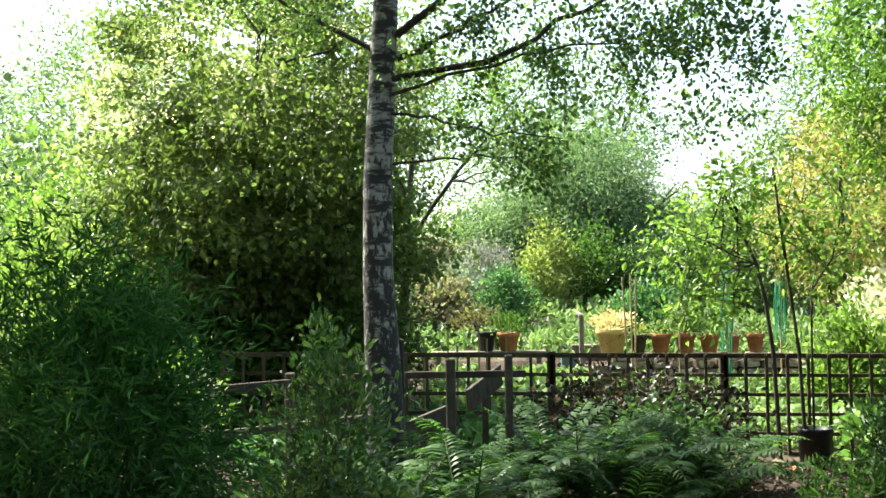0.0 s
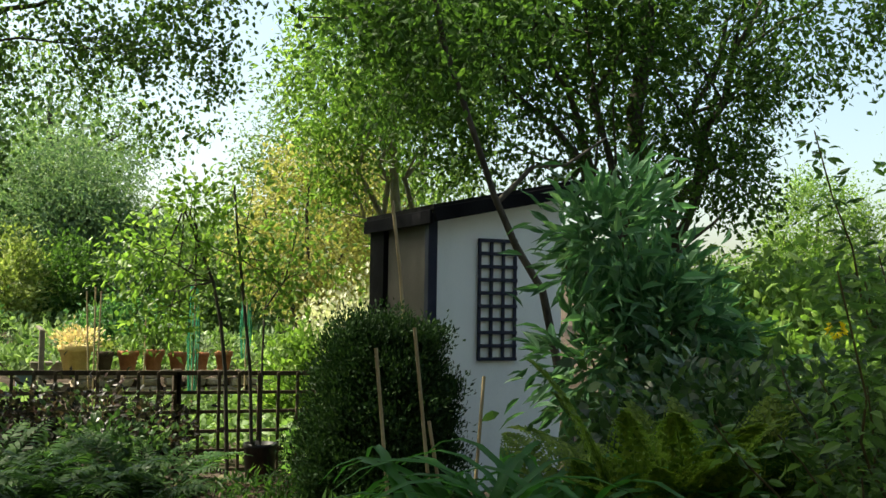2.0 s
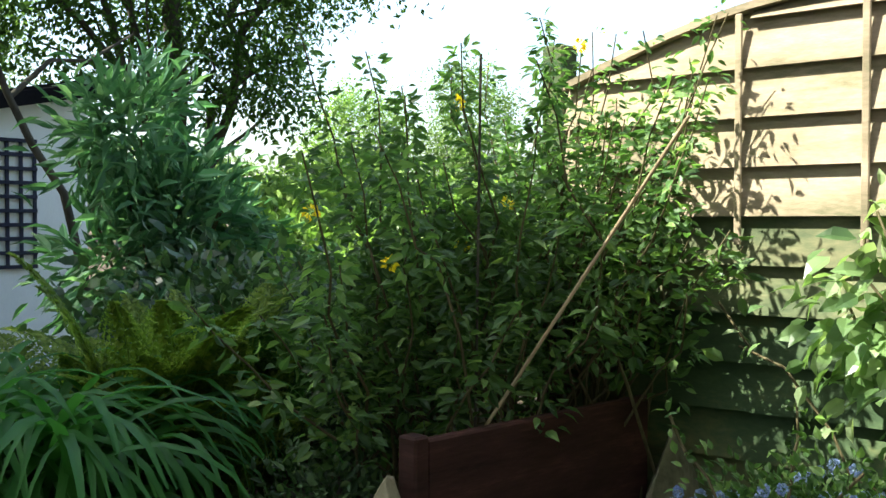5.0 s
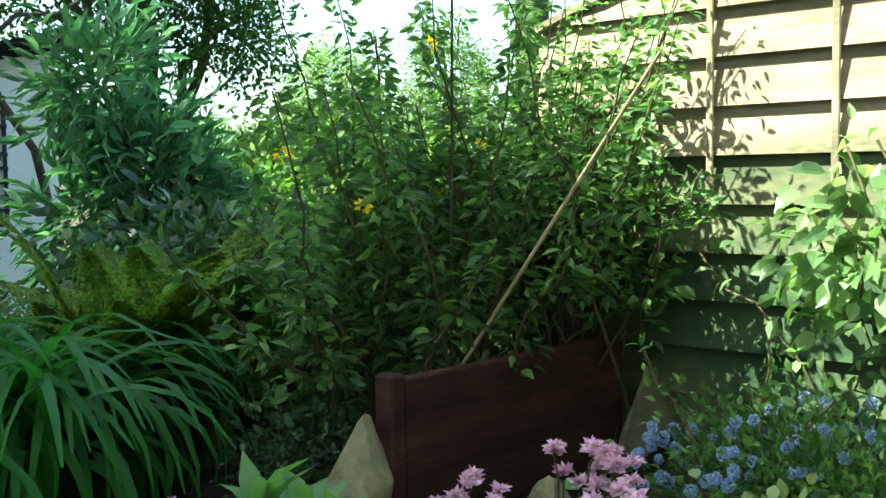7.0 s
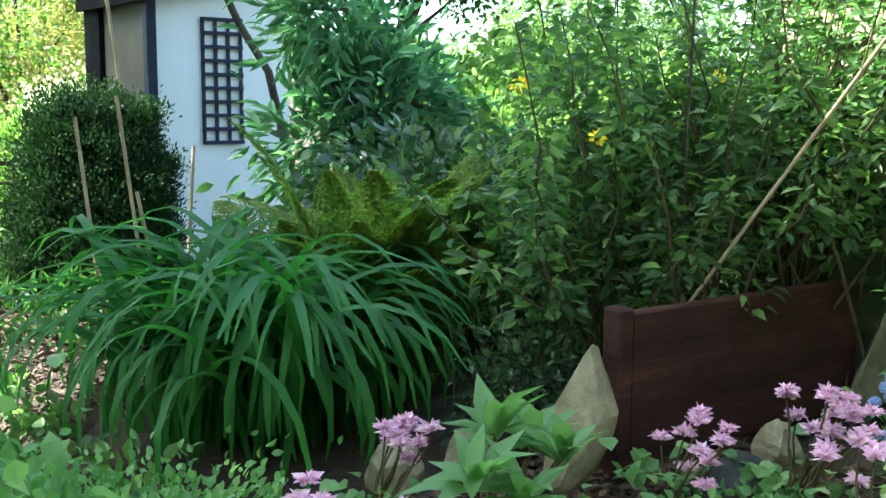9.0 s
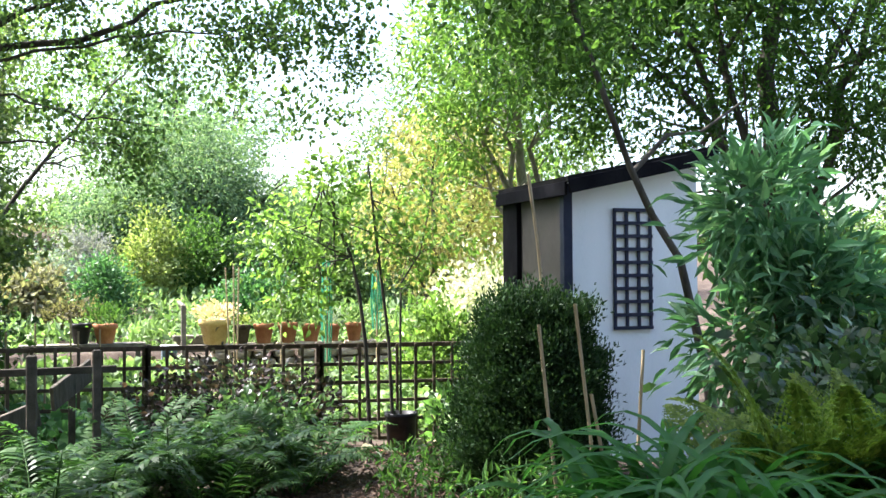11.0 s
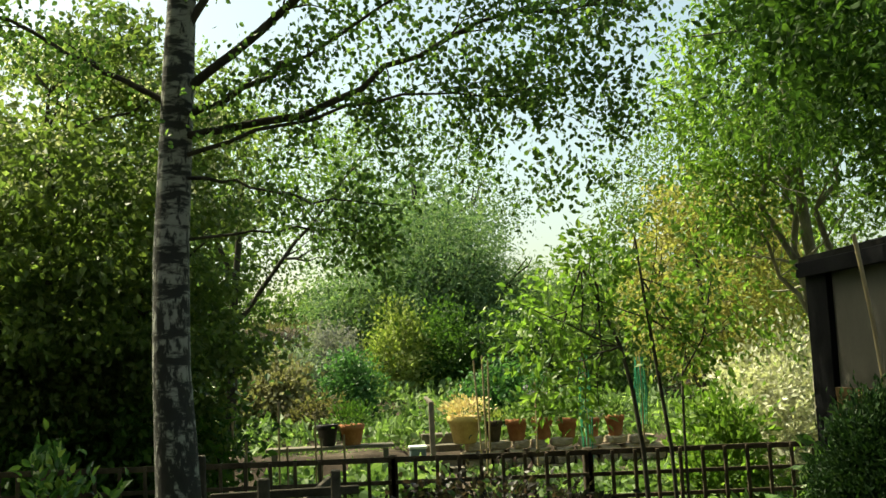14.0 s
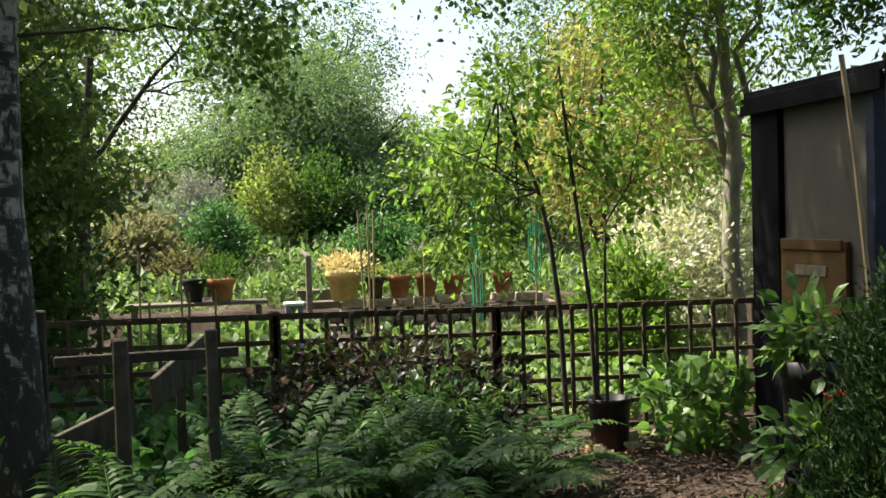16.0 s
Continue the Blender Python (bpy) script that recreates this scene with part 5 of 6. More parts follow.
def kerria():
    rng = np.random.default_rng(311)
    t = thing("kerria_bush", "tall kerria bush with arching stems and yellow flowers", "shrub", (3.2, 1.85, gz(3.2, 1.85)))
    pts, axes = [], []
    for k in range(72):
        fx = 3.3 + rng.uniform(-0.50, 0.44)
        foot = np.array((fx, 1.72 - 0.35 * (fx - 3.3) + rng.normal() * 0.12, 0.62))
        h = rng.uniform(0.8, 1.55) * (1.12 if k % 6 == 0 else 1.0) * min(1.0, 0.62 + 0.95 * max(0.0, fx - 2.82))
        tip = foot + (rng.normal() * 0.28, rng.normal() * 0.2, h)
        line = bent(rng, foot, tip, 10, 0, 0.03)
        tube("stem", line, np.linspace(0.007, 0.002, 10), M_TWIG, t, 5)
        for m in range(int(135 * h)):
            u = rng.uniform(0.48, 1.0) * 9
            i = min(int(u), 8)
            p = line[i] + (line[i + 1] - line[i]) * (u - i)
            side = unit(rng.normal(size=3) * (1, 1, 0.35))
            twig = rng.uniform(0.0, 0.16) * (1.1 - u / 10)
            pts.append(p + side * twig)
            axes.append(side + (0, 0, rng.uniform(-0.5, 0.25)))
    for k in range(26):
        foot = np.array((rng.uniform(3.25, 3.62), rng.uniform(1.5, 1.8), 0.62))
        tip = np.array((rng.uniform(3.25, 3.6), rng.uniform(1.08, 1.62), rng.uniform(1.5, 2.2)))
        line = bent(rng, foot, tip, 10, 0, 0.04)
        tube("stem", line, np.linspace(0.006, 0.002, 10), M_TWIG, t, 5)
        for m in range(80):
            u = rng.uniform(0.55, 1.0) * 9
            i = min(int(u), 8)
            side = unit(rng.normal(size=3) * (1, 1, 0.35))
            pts.append(line[i] + (line[i + 1] - line[i]) * (u - i) + side * rng.uniform(0.0, 0.09))
            axes.append(side + (0, 0, rng.uniform(-0.5, 0.25)))
    P, A = np.array(pts), np.array(axes)
    leaves("foliage", rng, P, A, np.interp(P[:, 2], (1.2, 2.2), (0.052, 0.035)), 0.42, L_KERRIA, t, OVAL, 1.2)
    P, out = cloud(rng, (3.35, 1.9, 1.4), (0.5, 0.3, 0.3), 80, 18, 0.08, 0.1)
    leaves("foliage", rng, P, rng.normal(size=P.shape) + (0, 0, -0.2), 0.055, 0.4, L_KERRIA, t, OVAL, 1.2)
    for c in ((2.63, 1.85, 1.60), (2.76, 1.69, 1.47), (3.26, 1.69, 1.63), (3.16, 1.8, 1.93), (3.5, 1.6, 2.12), (2.72, 1.5, 0.98), (3.3, 1.9, 1.5)):
        Q = np.array(c) + unit(rng.normal(size=(44, 3))) * 0.011
        leaves("flower", rng, Q, Q - np.array(c), 0.016, 0.6, L_YFLOWER, t, PETAL, 0.3, "double yellow flower")


kerria()


def frond_mesh(rng, length, width, curve, n=22, lift=1.0, fine=True):
    """One arching fern frond: midrib and many leaflets."""
    pieces = []
    s = np.linspace(0, 1, 12)
    line = np.stack([np.zeros(12), length * (s - 0.12 * s * s), lift * length * (0.95 * s - curve * s * s)], 1)
    Vr, Fr = tube_arrays(line, np.linspace(0.005, 0.0012, 12) * (length / 0.6), 4)
    Fr = np.concatenate([Fr[:, [0, 1, 2]], Fr[:, [0, 2, 3]]])
    P, A, L = [], [], []
    for k in range(n):
        u = 0.10 + 0.89 * k / n
        i = min(int(u * 11), 10)
        p = line[i] + (line[i + 1] - line[i]) * (u * 11 - i)
        d = unit(line[i + 1] - line[i])
        wide = width * math.sin(math.pi * min(1, (u * 0.86 + 0.16))) ** 0.8
        for sg in (-1, 1):
            a = unit(np.array((sg * 1.0, 0, 0)) + d * 0.55 + np.array((0, 0, -0.12)))
            if not fine:
                P.append(p)
                A.append(a + rng.normal(size=3) * 0.06)
                L.append(wide * rng.uniform(0.9, 1.08))
                continue
            for m in range(6):
                q = p + a * wide * (m + 0.4) / 6.4
                for s2 in (-1, 1):
                    P.append(q)
                    A.append(unit(a * 0.55 + s2 * d * 0.9 + rng.normal(size=3) * 0.08))
                    L.append(width * 0.25 * (1 - m / 7.5))
    P, A, L = np.array(P), np.array(A), np.array(L)
    V, F = leaf_arrays(rng, P, A, L, L * 0.68 if fine else np.minimum(L * 0.3, length / n * 0.95), RHOMB if fine else OVATE, 6.0)
    V, F = joined([(Vr, Fr), (V, F)])
    return V, F


def fern(seed, label, at, length, n, mat, spread=1.0, lift=1.0, tilt=8, fine=True):
    rng = np.random.default_rng(seed)
    meshes = []
    for k in range(3):
        V, F = frond_mesh(rng, length, length * 0.19, rng.uniform(0.45, 0.75), lift=lift, fine=fine)
        me = raw_mesh("frond", V, F, (0, 0, 0), False)
        me.materials.append(mat)
        meshes.append(me)
    t = thing("fern", label, "fern", at, "ferns")
    for k in range(n):
        o = new("frond", meshes[rng.integers(3)])
        o.parent = t
        sc = rng.uniform(0.7, 1.12)
        o.matrix_basis = pose(rng.normal() * 0.03, rng.normal() * 0.03, -0.02, rng.uniform(-14, 14) * spread + tilt, rng.uniform(-12, 12), 360 * k / n + rng.uniform(-20, 20)) @ Matrix.Diagonal((sc, sc, sc, 1))
    return t


for k, (x, y, L) in enumerate([(0.22, 5.75, 0.85), (-0.05, 6.3, 0.8), (0.55, 6.4, 0.85), (0.95, 6.7, 0.88), (1.35, 6.9, 0.9), (1.75, 7.0, 0.85), (1.15, 6.3, 0.82), (0.35, 6.8, 0.8), (2.0, 7.4, 0.7), (0.75, 7.2, 0.8), (0.0, 5.35, 0.9), (-0.2, 5.6, 0.85), (0.25, 5.2, 0.7)]):
    fern(400 + k, "arching green fern in the shaded bed", (x, y, gz(x, y)), L, 14, L_FERN, 1.0, 1.25, fine=False)
for k, (x, y, L) in enumerate([(2.52, 2.62, 0.82), (2.74, 2.5, 0.72), (2.62, 2.35, 0.62)]):
    fern(420 + k, "upright yellow-green fern in the rockery", (x, y, gz(x, y)), L, 20, L_FERNY, 0.9, 1.2, 32)
fern(424, "upright green fern in the rockery", (3.0, 2.5, gz(3.0, 2.5)), 0.75, 10, L_FERN, 0.8, 1.2, 36)


def strap_clump(seed, at, n, length):
    rng = np.random.default_rng(seed)
    t = thing("strap_leaf_clump", "lush clump of arching green strap leaves", "plant", at)
    meshes = []
    for k in range(10):
        L, c, w = length * rng.uniform(0.75, 1.15), rng.uniform(0.75, 1.2), rng.uniform(0.009, 0.018)
        s = np.linspace(0, 1, 11)
        ang = 1.52 - 3.3 * c * s ** 1.5
        y = np.concatenate([[0], np.cumsum(np.cos(ang[:-1]))]) * L / 10
        z = np.concatenate([[0], np.cumsum(np.sin(ang[:-1]))]) * L / 10
        ww = w * np.clip(np.sin(math.pi * (0.12 + 0.86 * s)) ** 0.6, 0.05, 1)
        tw = rng.uniform(-0.5, 0.5) * s
        V = np.concatenate([np.stack([g * ww * np.cos(tw), y, z + abs(g) * ww * 0.35 + g * ww * np.sin(tw)], 1) for g in (-1, 0, 1)])
        F = [(r * 11 + i, r * 11 + i + 1, (r + 1) * 11 + i + 1, (r + 1) * 11 + i) for r in range(2) for i in range(10)]
        me = raw_mesh("strap_leaf", V, F)
        me.materials.append(L_BLADE)
        meshes.append(me)
    for k in range(n):
        o = new("strap_leaf", meshes[rng.integers(10)])
        o.parent = t
        o.matrix_basis = pose(rng.normal() * 0.13, rng.normal() * 0.12, -0.02, rng.uniform(-14, 10), rng.uniform(-10, 10), rng.uniform(0, 360))


strap_clump(431, (2.16, 2.45, gz(2.16, 2.45)), 430, 0.90)

# canes in the clump
for a, b in (((2.03, 3.2, 0.55), (1.93, 3.2, 1.5)), ((2.19, 3.2, 0.55), (2.07, 3.2, 1.57)), ((2.24, 3.15, 0.55), (2.13, 3.2, 1.25)), ((2.28, 3.2, 0.6), (2.34, 3.2, 1.40))):
    c = thing("garden_cane", "pale bamboo cane leaning in the strap leaves", "cane", a, "canes in the clump")
    tube("cane", [a, tuple((np.array(a) + b) / 2), b], 0.0065, M_CANE, c, 7)
c = thing("garden_cane", "long bamboo cane propped across the kerria", "cane", (2.80, 1.5, 0.98))
tube("cane", [(2.93, 1.55, 0.98), (3.03, 1.22, 1.5), (3.06, 0.99, 1.83)], 0.005, M_CANE, c, 8)
c = thing("iron_stake", "dark thin upright stake among the kerria stems", "stake", (3.02, 1.62, 0.66))
tube("stake", [(3.02, 1.62, 0.6), (3.0, 1.58, 2.03)], 0.004, M_BARK, c, 6)


# ---- lap-board fence ----
def build_lap_fence():
    x = 3.74
    t = thing("lap_board_fence", "arched lap-board fence panel, pale above, algae-green and shade-darkened below", "fence", (x, 0.4, gz(x, 0.4)))
    def top(y):
        return 2.02 + 0.205 * math.sin(math.pi * min(1.0, max(0.0, (1.80 - y) / 1.85)))
    ys = np.linspace(1.80, -0.05, 15)
    # left post uses the low tone to look shaded
    part("post", box_bm((x + 0.03, 1.86, 1.38), (0.09, 0.09, 1.6), 0.008), M_FENCE_LOW, t)
    part("post", box_bm((x + 0.03, -0.11, 1.38), (0.09, 0.09, 1.6), 0.008), M_FENCE, t)
    z = 0.58
    while z < 2.25:
        h = 0.145
        keep = [y for y in ys if top(y) > z + 0.02]
        if len(keep) < 3:
            break
        bm = bmesh.new()
        for off in (0.0, 0.014):
            for y in keep:
                zt = min(z + h + 0.02, top(y))
                bm.verts.new((x + off - 0.034, y, z))
                bm.verts.new((x + off, y, zt))
        bm.verts.ensure_lookup_table()
        n = len(keep)
        v = bm.verts
        for i in range(n - 1):
            a, b = 2 * i, 2 * i + 2
            bm.faces.new((v[a], v[b], v[b + 1], v[a + 1]))
            c, d = 2 * n + a, 2 * n + b
            bm.faces.new((v[c], v[c + 1], v[d + 1], v[d]))
            bm.faces.new((v[a], v[c], v[d], v[b]))
            bm.faces.new((v[a + 1], v[b + 1], v[d + 1], v[c + 1]))
        # boards step darker downwards: algae plus shade painted into the colour
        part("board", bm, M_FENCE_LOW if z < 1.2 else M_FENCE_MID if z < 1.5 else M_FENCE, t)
        z += h
    for y in (1.17, 0.80, 0.40, 0.02):
        part("batten", box_bm((x - 0.042, y, (1.5 + top(y)) / 2), (0.010, 0.022, top(y) - 1.52), 0.004), M_FENCE, t)
    for a, b in zip(ys, ys[1:]):
        part("cap", beam_bm((x - 0.01, a, top(a) + 0.008), (x - 0.01, b, top(b) + 0.008), 0.06, 0.022, 0.0), M_FENCE, t)
    # second panel towards the added wall behind the camera
    u = thing("lap_board_fence", "straight lap-board fence panel beside the arched one", "fence", (x, -1.2, gz(x, -1.2)))
    for k in range(11):
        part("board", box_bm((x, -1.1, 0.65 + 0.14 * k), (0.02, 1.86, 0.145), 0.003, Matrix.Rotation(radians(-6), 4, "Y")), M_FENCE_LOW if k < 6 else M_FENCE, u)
    part("post", box_bm((x + 0.03, -2.1, 1.38), (0.09, 0.09, 1.6), 0.008), M_FENCE, u)


build_lap_fence()

# stained plank edging and rocks
pl = thing("plank_edging", "red-brown stained planks holding up the bed", "plank", (3.1, 1.43, 0.66))
part("plank", beam_bm((2.64, 1.462, 0.865), (3.56, 1.40, 0.865), 0.035, 0.385, 0.006), M_RUST, pl)
part("end_post", box_bm((2.615, 1.47, 0.86), (0.05, 0.06, 0.42), 0.006), M_RUST, pl)
rr = np.random.default_rng(88)
for at, size, lean, lab in (((2.50, 1.47, 0.82), (0.22, 0.10, 0.38), 0.35, "upright lichen-pale stone beside the planks"), ((3.60, 1.32, 0.80), (0.32, 0.12, 0.34), -0.1, "pointed upright stone by the fence"),
                            ((2.30, 1.20, 0.66), (0.16, 0.14, 0.10), 0, "pale flat rockery stone"), ((2.72, 1.20, 0.69), (0.26, 0.12, 0.12), 0.5, "dark slanting rockery stone"), ((2.92, 1.22, 0.72), (0.14, 0.12, 0.16), 0, "small grey rockery stone"),
                            ((2.36, 1.72, 0.66), (0.16, 0.14, 0.2), 0, "mossy low rockery stone"), ((2.2, 1.8, 0.64), (0.2, 0.16, 0.22), 0, "mossy low rockery stone"),
                            ((1.0, 6.0, 0.2), (0.34, 0.24, 0.18), 0, "pale boulder edging the path"), ((1.25, 5.75, 0.18), (0.26, 0.22, 0.14), 0, "pale boulder edging the path"), ((0.75, 6.2, 0.2), (0.24, 0.2, 0.14), 0, "pale boulder edging the path"),
                            ((3.05, 8.35, 0.24), (0.16, 0.12, 0.11), 0, "rounded cobble by the trellis"), ((3.22, 8.3, 0.24), (0.13, 0.1, 0.1), 0, "rounded cobble by the trellis"), ((3.3, 8.2, 0.23), (0.2, 0.12, 0.09), 0, "flat cobble by the trellis"), ((3.0, 8.15, 0.23), (0.15, 0.12, 0.08), 0, "flat cobble by the trellis"), ((2.6, 8.25, 0.24), (0.14, 0.12, 0.1), 0, "rounded cobble by the trellis"), ((2.75, 8.1, 0.23), (0.12, 0.1, 0.08), 0, "rounded cobble by the trellis")):
    q = part("rock", rock_bm(rr, at, size, lean, 0.45 if "upright" in lab else 1.0), M_SLATE if lab.startswith("dark") else M_STONE, thing("rock", lab, "rock", at))

# dark urn with stones at the trellis foot
u = thing("dark_urn", "black plastic pot standing before the trellis", "plant pot", (2.9, 8.3, gz(2.9, 8.3)))
part("pot", lathe_bm([(0.10, 0), (0.115, 0.02), (0.13, 0.3), (0.14, 0.31), (0.14, 0.34), (0.125, 0.34), (0.12, 0.3)], (2.9, 8.3, gz(2.9, 8.3))), M_BLACKPOT, u)
part("saucer", lathe_bm([(0.16, -0.01), (0.2, 0.02), (0.19, 0.025), (0.12, 0.012)], (2.9, 8.3, gz(2.9, 8.3))), M_TERRA, u, "terracotta saucer")
ground_leaves("border_leaves", "broad-leaved plants by the shed corner", "plants", 147, 3.2, 3.7, 7.8, 8.6, 260, 0.15, 0.6, L_KERRIA, 0.5, OVAL)

# climber on the fence
rcl = np.random.default_rng(501)
cl = thing("climber", "sunlit climber with large pale green leaves", "climber", (3.45, 0.6, gz(3.45, 0.6)))
P, out = cloud(rcl, (3.45, 0.62, 1.38), (0.18, 0.28, 0.22), 22, 12, 0.07, 0.1)
leaves("foliage", rcl, P, out * (1, 1, 0.2) + rcl.normal(size=P.shape) * 0.4 + (-0.4, 0, -0.4), 0.078, 0.6, L_IVY, cl, OVAL, 1.2)
for k in range(8):
    tip = (3.5 + rcl.normal() * 0.06, 0.68 + rcl.normal() * 0.25, rcl.uniform(1.3, 1.62))
    line = bent(rcl, (3.5, 0.5, 0.7), tip, 9, 0, 0.06)
    tube("stem", line, 0.004, M_TWIG, cl, 5)
    Q = line[rcl.integers(4, 9, 10)] + rcl.normal(size=(10, 3)) * 0.04
    leaves("foliage", rcl, Q, rcl.normal(size=Q.shape) + (-0.3, 0, -0.5), 0.058, 0.55, L_IVY, cl, OVAL, 1.0)


# ---- rockery flowers ----
def ceanothus():
    rng = np.random.default_rng(511)
    t = thing("ceanothus", "low shrub covered in powder-blue flower clusters", "shrub", (2.95, 0.75, gz(2.95, 0.75)))
    P, out = cloud(rng, (3.22, 0.62, 0.77), (0.44, 0.46, 0.18), 220, 28, 0.06, 0.2)
    leaves("foliage", rng, P, out + rng.normal(size=P.shape) * 0.6 + (0, 0, 0.5), 0.032, 0.55, L_KERRIA, t, OVAL, 1.0)
    for k in range(150):
        a, r = rng.uniform(0, 2 * math.pi), 0.5 * math.sqrt(rng.uniform(0, 1))
        c = np.array((3.22 + r * 1.02 * math.cos(a), 0.60 + r * 1.05 * math.sin(a), 0.95 - 0.5 * r * r + rng.uniform(-0.07, 0.05)))
        Q = c + unit(rng.normal(size=(150, 3))) * rng.uniform(0.008, 0.013) * (1, 1, 1.1)
        leaves("flower", rng, Q, unit(Q - c) + rng.normal(size=Q.shape) * 0.8, 0.006, 1.0, L_BLUE, t, PETAL, 0.2, "powder-blue flower cluster")
    for k in range(6):
        tip = (3.2 + rng.normal() * 0.2, 0.78 + rng.normal() * 0.25, rng.uniform(1.0, 1.2))
        line = bent(rng, (2.98, 0.78, 0.7), tip, 7)
        tube("stem", line, 0.004, M_TWIG, t, 5)
        Q = np.repeat(line[3:], 8, 0) + rng.normal(size=(32, 3)) * 0.02
        leaves("foliage", rng, Q, rng.normal(size=Q.shape) + (0, 0, 0.3), 0.03, 0.55, L_KERRIA, t, OVAL, 1.0)


ceanothus()


def columbine(seed, at, heads, label):
    rng = np.random.default_rng(seed)
    t = thing("columbine", label, "flower", at, "pink columbines")
    for h in heads:
        tube("stem", bent(rng, at, (h[0], h[1], h[2] - 0.02), 6, 0, 0.03), 0.0025, M_TWIG, t, 5)
        c = np.array(h)
        for ring, (n, r, up) in enumerate(((20, 0.030, 0.1), (16, 0.025, 0.5), (12, 0.018, 1.1))):
            a = np.arange(n) / n * 2 * np.pi + rng.uniform(0, 1)
            A = np.stack([np.cos(a), np.sin(a), np.full(n, up)], 1) + rng.normal(size=(n, 3)) * 0.12 + (-0.35, -0.35, 0)
            leaves("flower", rng, np.repeat(c[None], n, 0), A, r, 0.42, L_PINK, t, PETAL, 0.8)
    P = np.asarray(at) + rng.normal(size=(46, 3)) * (0.07, 0.07, 0.03) + (0, 0, 0.07)
    leaves("foliage", rng, P, rng.normal(size=P.shape) * (1, 1, 0.3), 0.045, 0.9, L_ROSETTE, t, OVAL, 2.0)


def heads(rng, c, n, s):
    return [tuple(np.array(c) + rng.normal(size=3) * (s, s, s * 0.7)) for _ in range(int(n * 1.7))]


rh = np.random.default_rng(521)
columbine(522, (1.98, 1.62, gz(1.98, 1.62)), heads(rh, (2.03, 1.55, 0.85), 7, 0.036), "pale pink double columbines before the strap leaves")
columbine(523, (1.66, 1.42, gz(1.66, 1.42)), heads(rh, (1.71, 1.36, 0.83), 6, 0.045), "pale pink double columbines at the path edge")
columbine(524, (2.55, 1.26, gz(2.55, 1.26)), heads(rh, (2.60, 1.20, 0.82), 7, 0.045), "pale pink columbines before the planks")
columbine(525, (2.78, 1.08, gz(2.78, 1.08)), heads(rh, (2.84, 1.03, 0.86), 14, 0.05), "dense pink columbines beside the blue shrub")
columbine(526, (2.06, 0.80, gz(2.06, 0.8)), heads(rh, (2.11, 0.77, 0.82), 8, 0.045), "pink columbines at the path edge")
columbine(527, (2.5, 0.78, gz(2.5, 0.78)), heads(rh, (2.52, 0.75, 0.86), 6, 0.06), "loose pink columbines among leaves")


def rosette(seed, at, whorls, label):
    rng = np.random.default_rng(seed)
    t = thing("rosette_shrub", label, "shrub", at)
    V, F = leaf_arrays(rng, np.zeros((1, 3)), np.array([[0, 1, 0.0]]), 0.145, 0.046, OVAL, 50)
    me = raw_mesh("leaf", V, F)
    me.materials.append(L_ROSETTE)
    for c in whorls:
        tube("stem", [at, c], 0.006, M_TWIG, t, 5)
        for k in range(15):
            o = new("leaf", me)
            o.parent = t
            sc = rng.uniform(0.7, 1.1)
            o.matrix_basis = Matrix.Translation(Vector(c) - Vector(at)) @ pose(0, 0, rng.uniform(-0.03, 0.01), rng.uniform(5, 62), rng.uniform(-15, 15), 360 * k * 0.382) @ Matrix.Diagonal((sc, sc, sc, 1))


rosette(531, (2.06, 1.32, gz(2.06, 1.32)), [(2.12, 1.36, 0.88), (2.22, 1.26, 0.84), (1.98, 1.25, 0.84), (2.06, 1.20, 0.80), (2.28, 1.40, 0.82)], "fresh green rosette-leaved shrub")
shrub("small_leaved_herb", "low bright small-leaved herb", 541, (1.55, 1.75, gz(1.55, 1.75)), [((1.55, 1.75, 0.66), (0.3, 0.3, 0.14), 110, 30, 0.04)], L_ROSETTE, 0.026, 0.6, OVAL, 5, axis=(0, 0, 0.4), category="plant")
shrub("small_leaved_herb", "dark fine-leaved rockery plant", 542, (2.62, 1.75, gz(2.62, 1.75)), [((2.62, 1.78, 0.82), (0.2, 0.15, 0.16), 60, 26, 0.04)], L_DARK, 0.03, 0.5, OVAL, 5, category="plant")
shrub("lobed_leaf_plant", "pale yellow-green lobed-leaf plant", 543, (2.35, 0.40, gz(2.35, 0.4)), [((2.4, 0.42, 0.80), (0.26, 0.22, 0.13), 190, 18, 0.045)], L_PALE, 0.031, 0.7, OVAL, 5, axis=(0, 0, 0.3), category="plant", up=1.6)
shrub("lobed_leaf_plant", "low leafy plant at the path edge", 544, (1.35, 1.9, gz(1.35, 1.9)), [((1.32, 1.95, 0.58), (0.25, 0.35, 0.2), 60, 16, 0.06)], L_ROSETTE, 0.06, 0.7, OVAL, 5, axis=(0, 0, 0.3), category="plant", up=1.6)
ground_leaves("rockery_leaves", "small green rockery ground cover", "plants", 545, 1.75, 2.95, 0.4, 1.3, 2600, 0.028, 0.8, L_ROSETTE, 0.07, OVAL)


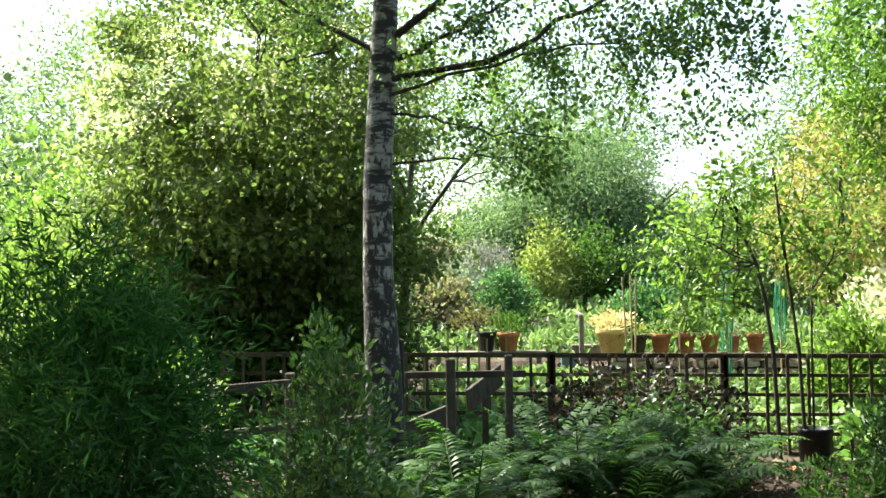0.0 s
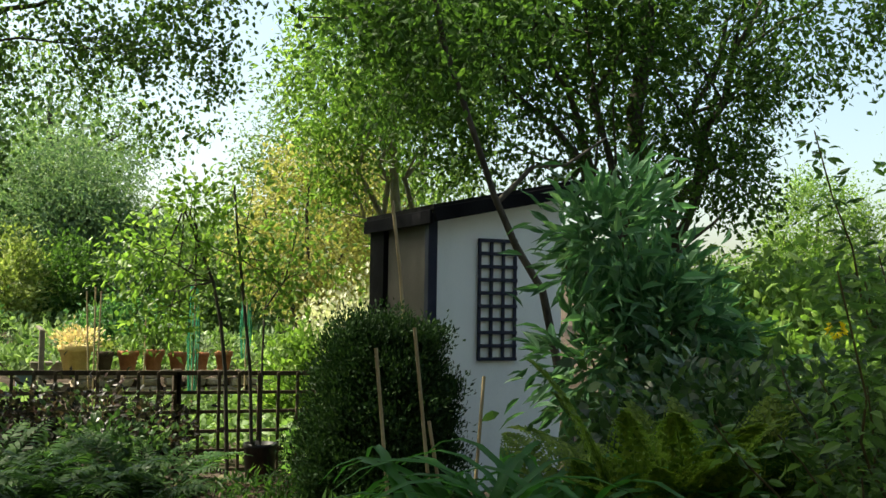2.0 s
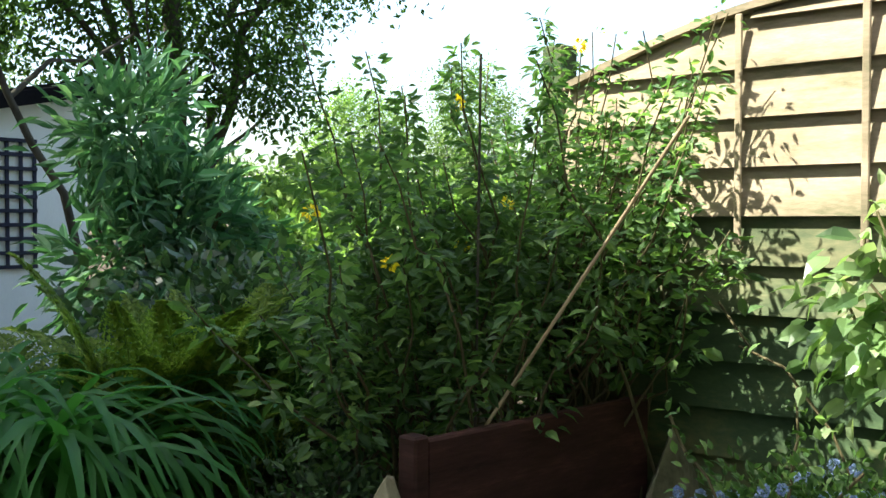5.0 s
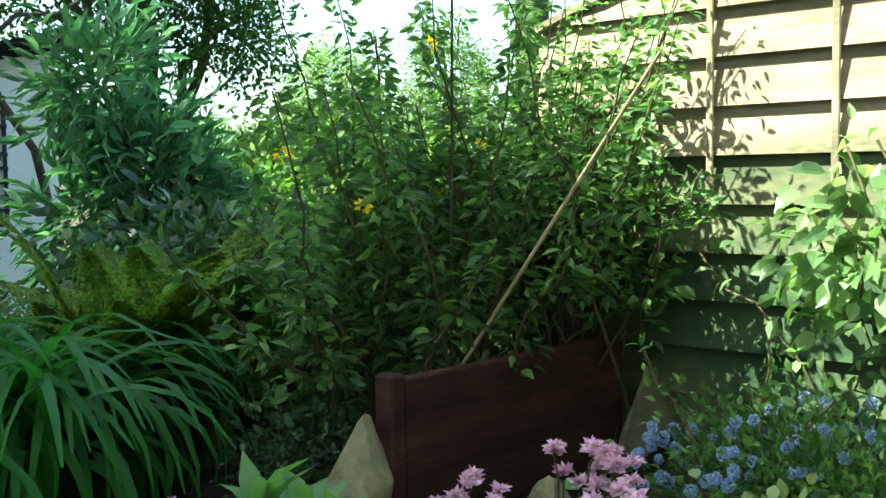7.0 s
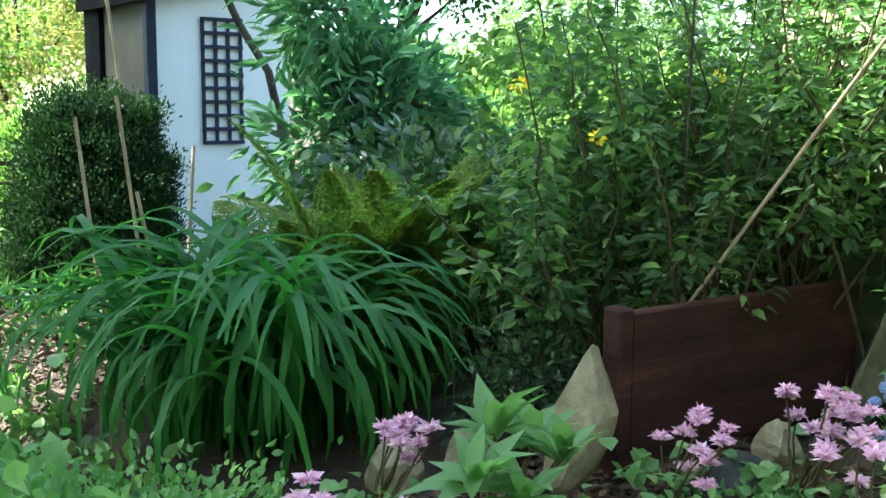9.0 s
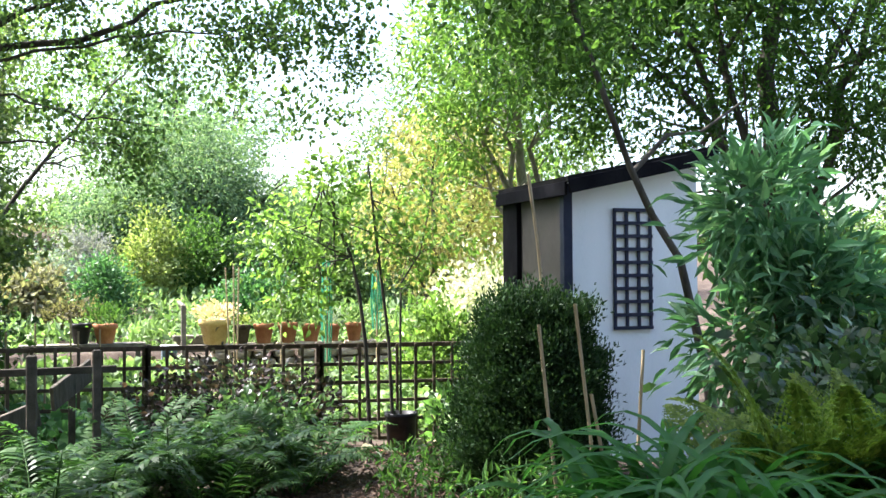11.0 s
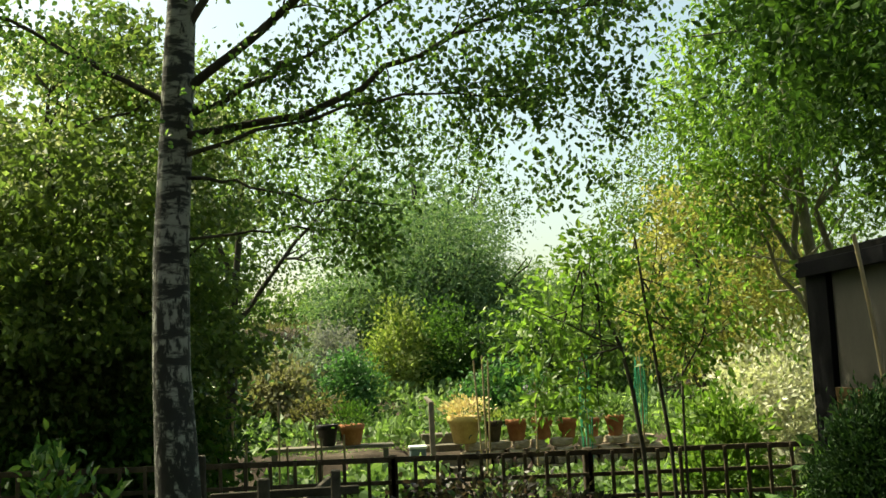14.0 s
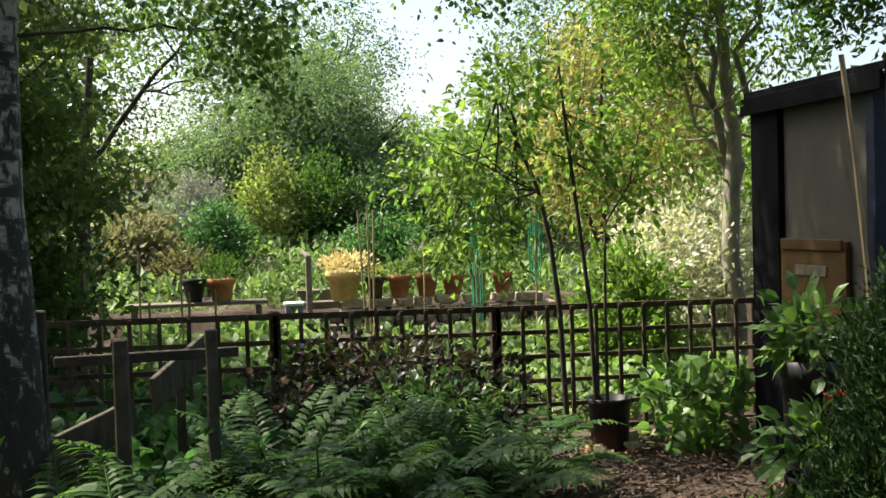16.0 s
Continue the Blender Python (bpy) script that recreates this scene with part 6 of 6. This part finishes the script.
# ---- bark chips on the path ----
def chips():
    rng = np.random.default_rng(601)
    n = 9000
    x, y = rng.uniform(1.2, 4.2, n), rng.uniform(5.2, 8.7, n)
    x2, y2 = rng.uniform(2.1, 3.2, 2500), rng.uniform(0.9, 1.7, 2500)
    x3, y3 = rng.uniform(0.8, 2.3, 9000), rng.uniform(2.8, 5.6, 9000)
    x, y = np.concatenate([x, x2, x3]), np.concatenate([y, y2, y3])
    P = np.stack([x, y, ground_z(x, y) + rng.uniform(0.002, 0.02, len(x))], 1)
    A = rng.normal(size=P.shape) * (1, 1, 0.25)
    V, F = leaf_arrays(rng, P, A, rng.uniform(0.02, 0.07, len(x)), rng.uniform(0.01, 0.025, len(x)), RHOMB, 2.0)
    me = raw_mesh("bark_chips", V, F, (0, 0, 0), False)
    me.materials.append(M_CHIP)
    tagged(new("bark_chips", me), "scattered bark chips on the path", "mulch", "", "stuff")


chips()

# pots by the shed corner
for k, (x, y, h, r, lab) in enumerate([(3.10, 6.35, 0.82, 0.13, "tall black pot with a leafy plant by the shed"), (2.95, 6.05, 0.38, 0.14, "black pot with broad leaves beside the shed")]):
    rng = np.random.default_rng(700 + k)
    g = gz(x, y)
    t = thing("plant_pot", lab, "plant pot", (x, y, g), "pots by the shed")
    part("pot", lathe_bm([(r * 0.7, 0), (r * 0.75, 0.01), (r * 0.98, h * 0.9), (r * 1.04, h * 0.91), (r * 1.04, h), (r * 0.92, h), (r * 0.9, h * 0.92)], (x, y, g)), M_BLACKPOT, t)
    P, out = cloud(rng, (x, y, g + h + 0.12), (0.2, 0.2, 0.14), 22, 9, 0.05, 0.1)
    tagged(leaves("plant", rng, P, out + rng.normal(size=P.shape) * 0.4 + (0, 0, -0.1), 0.10, 0.55, L_KERRIA, t, OVAL, 1.2), kind="stuff")
rd = thing("red_trug", "small red plastic trug on an upturned crate", "tub", (3.10, 6.08, gz(3.1, 6.08)))
part("crate", box_bm((3.10, 6.08, gz(3.1, 6.08) + 0.32), (0.2, 0.2, 0.66), 0.008), M_BLACKPOT, rd, "dark upturned crate")
part("tub", lathe_bm([(0.07, 0), (0.09, 0.06), (0.095, 0.065), (0.085, 0.06), (0.065, 0.01)], (3.10, 6.08, gz(3.1, 6.08) + 0.65), 16), M_RED, rd)
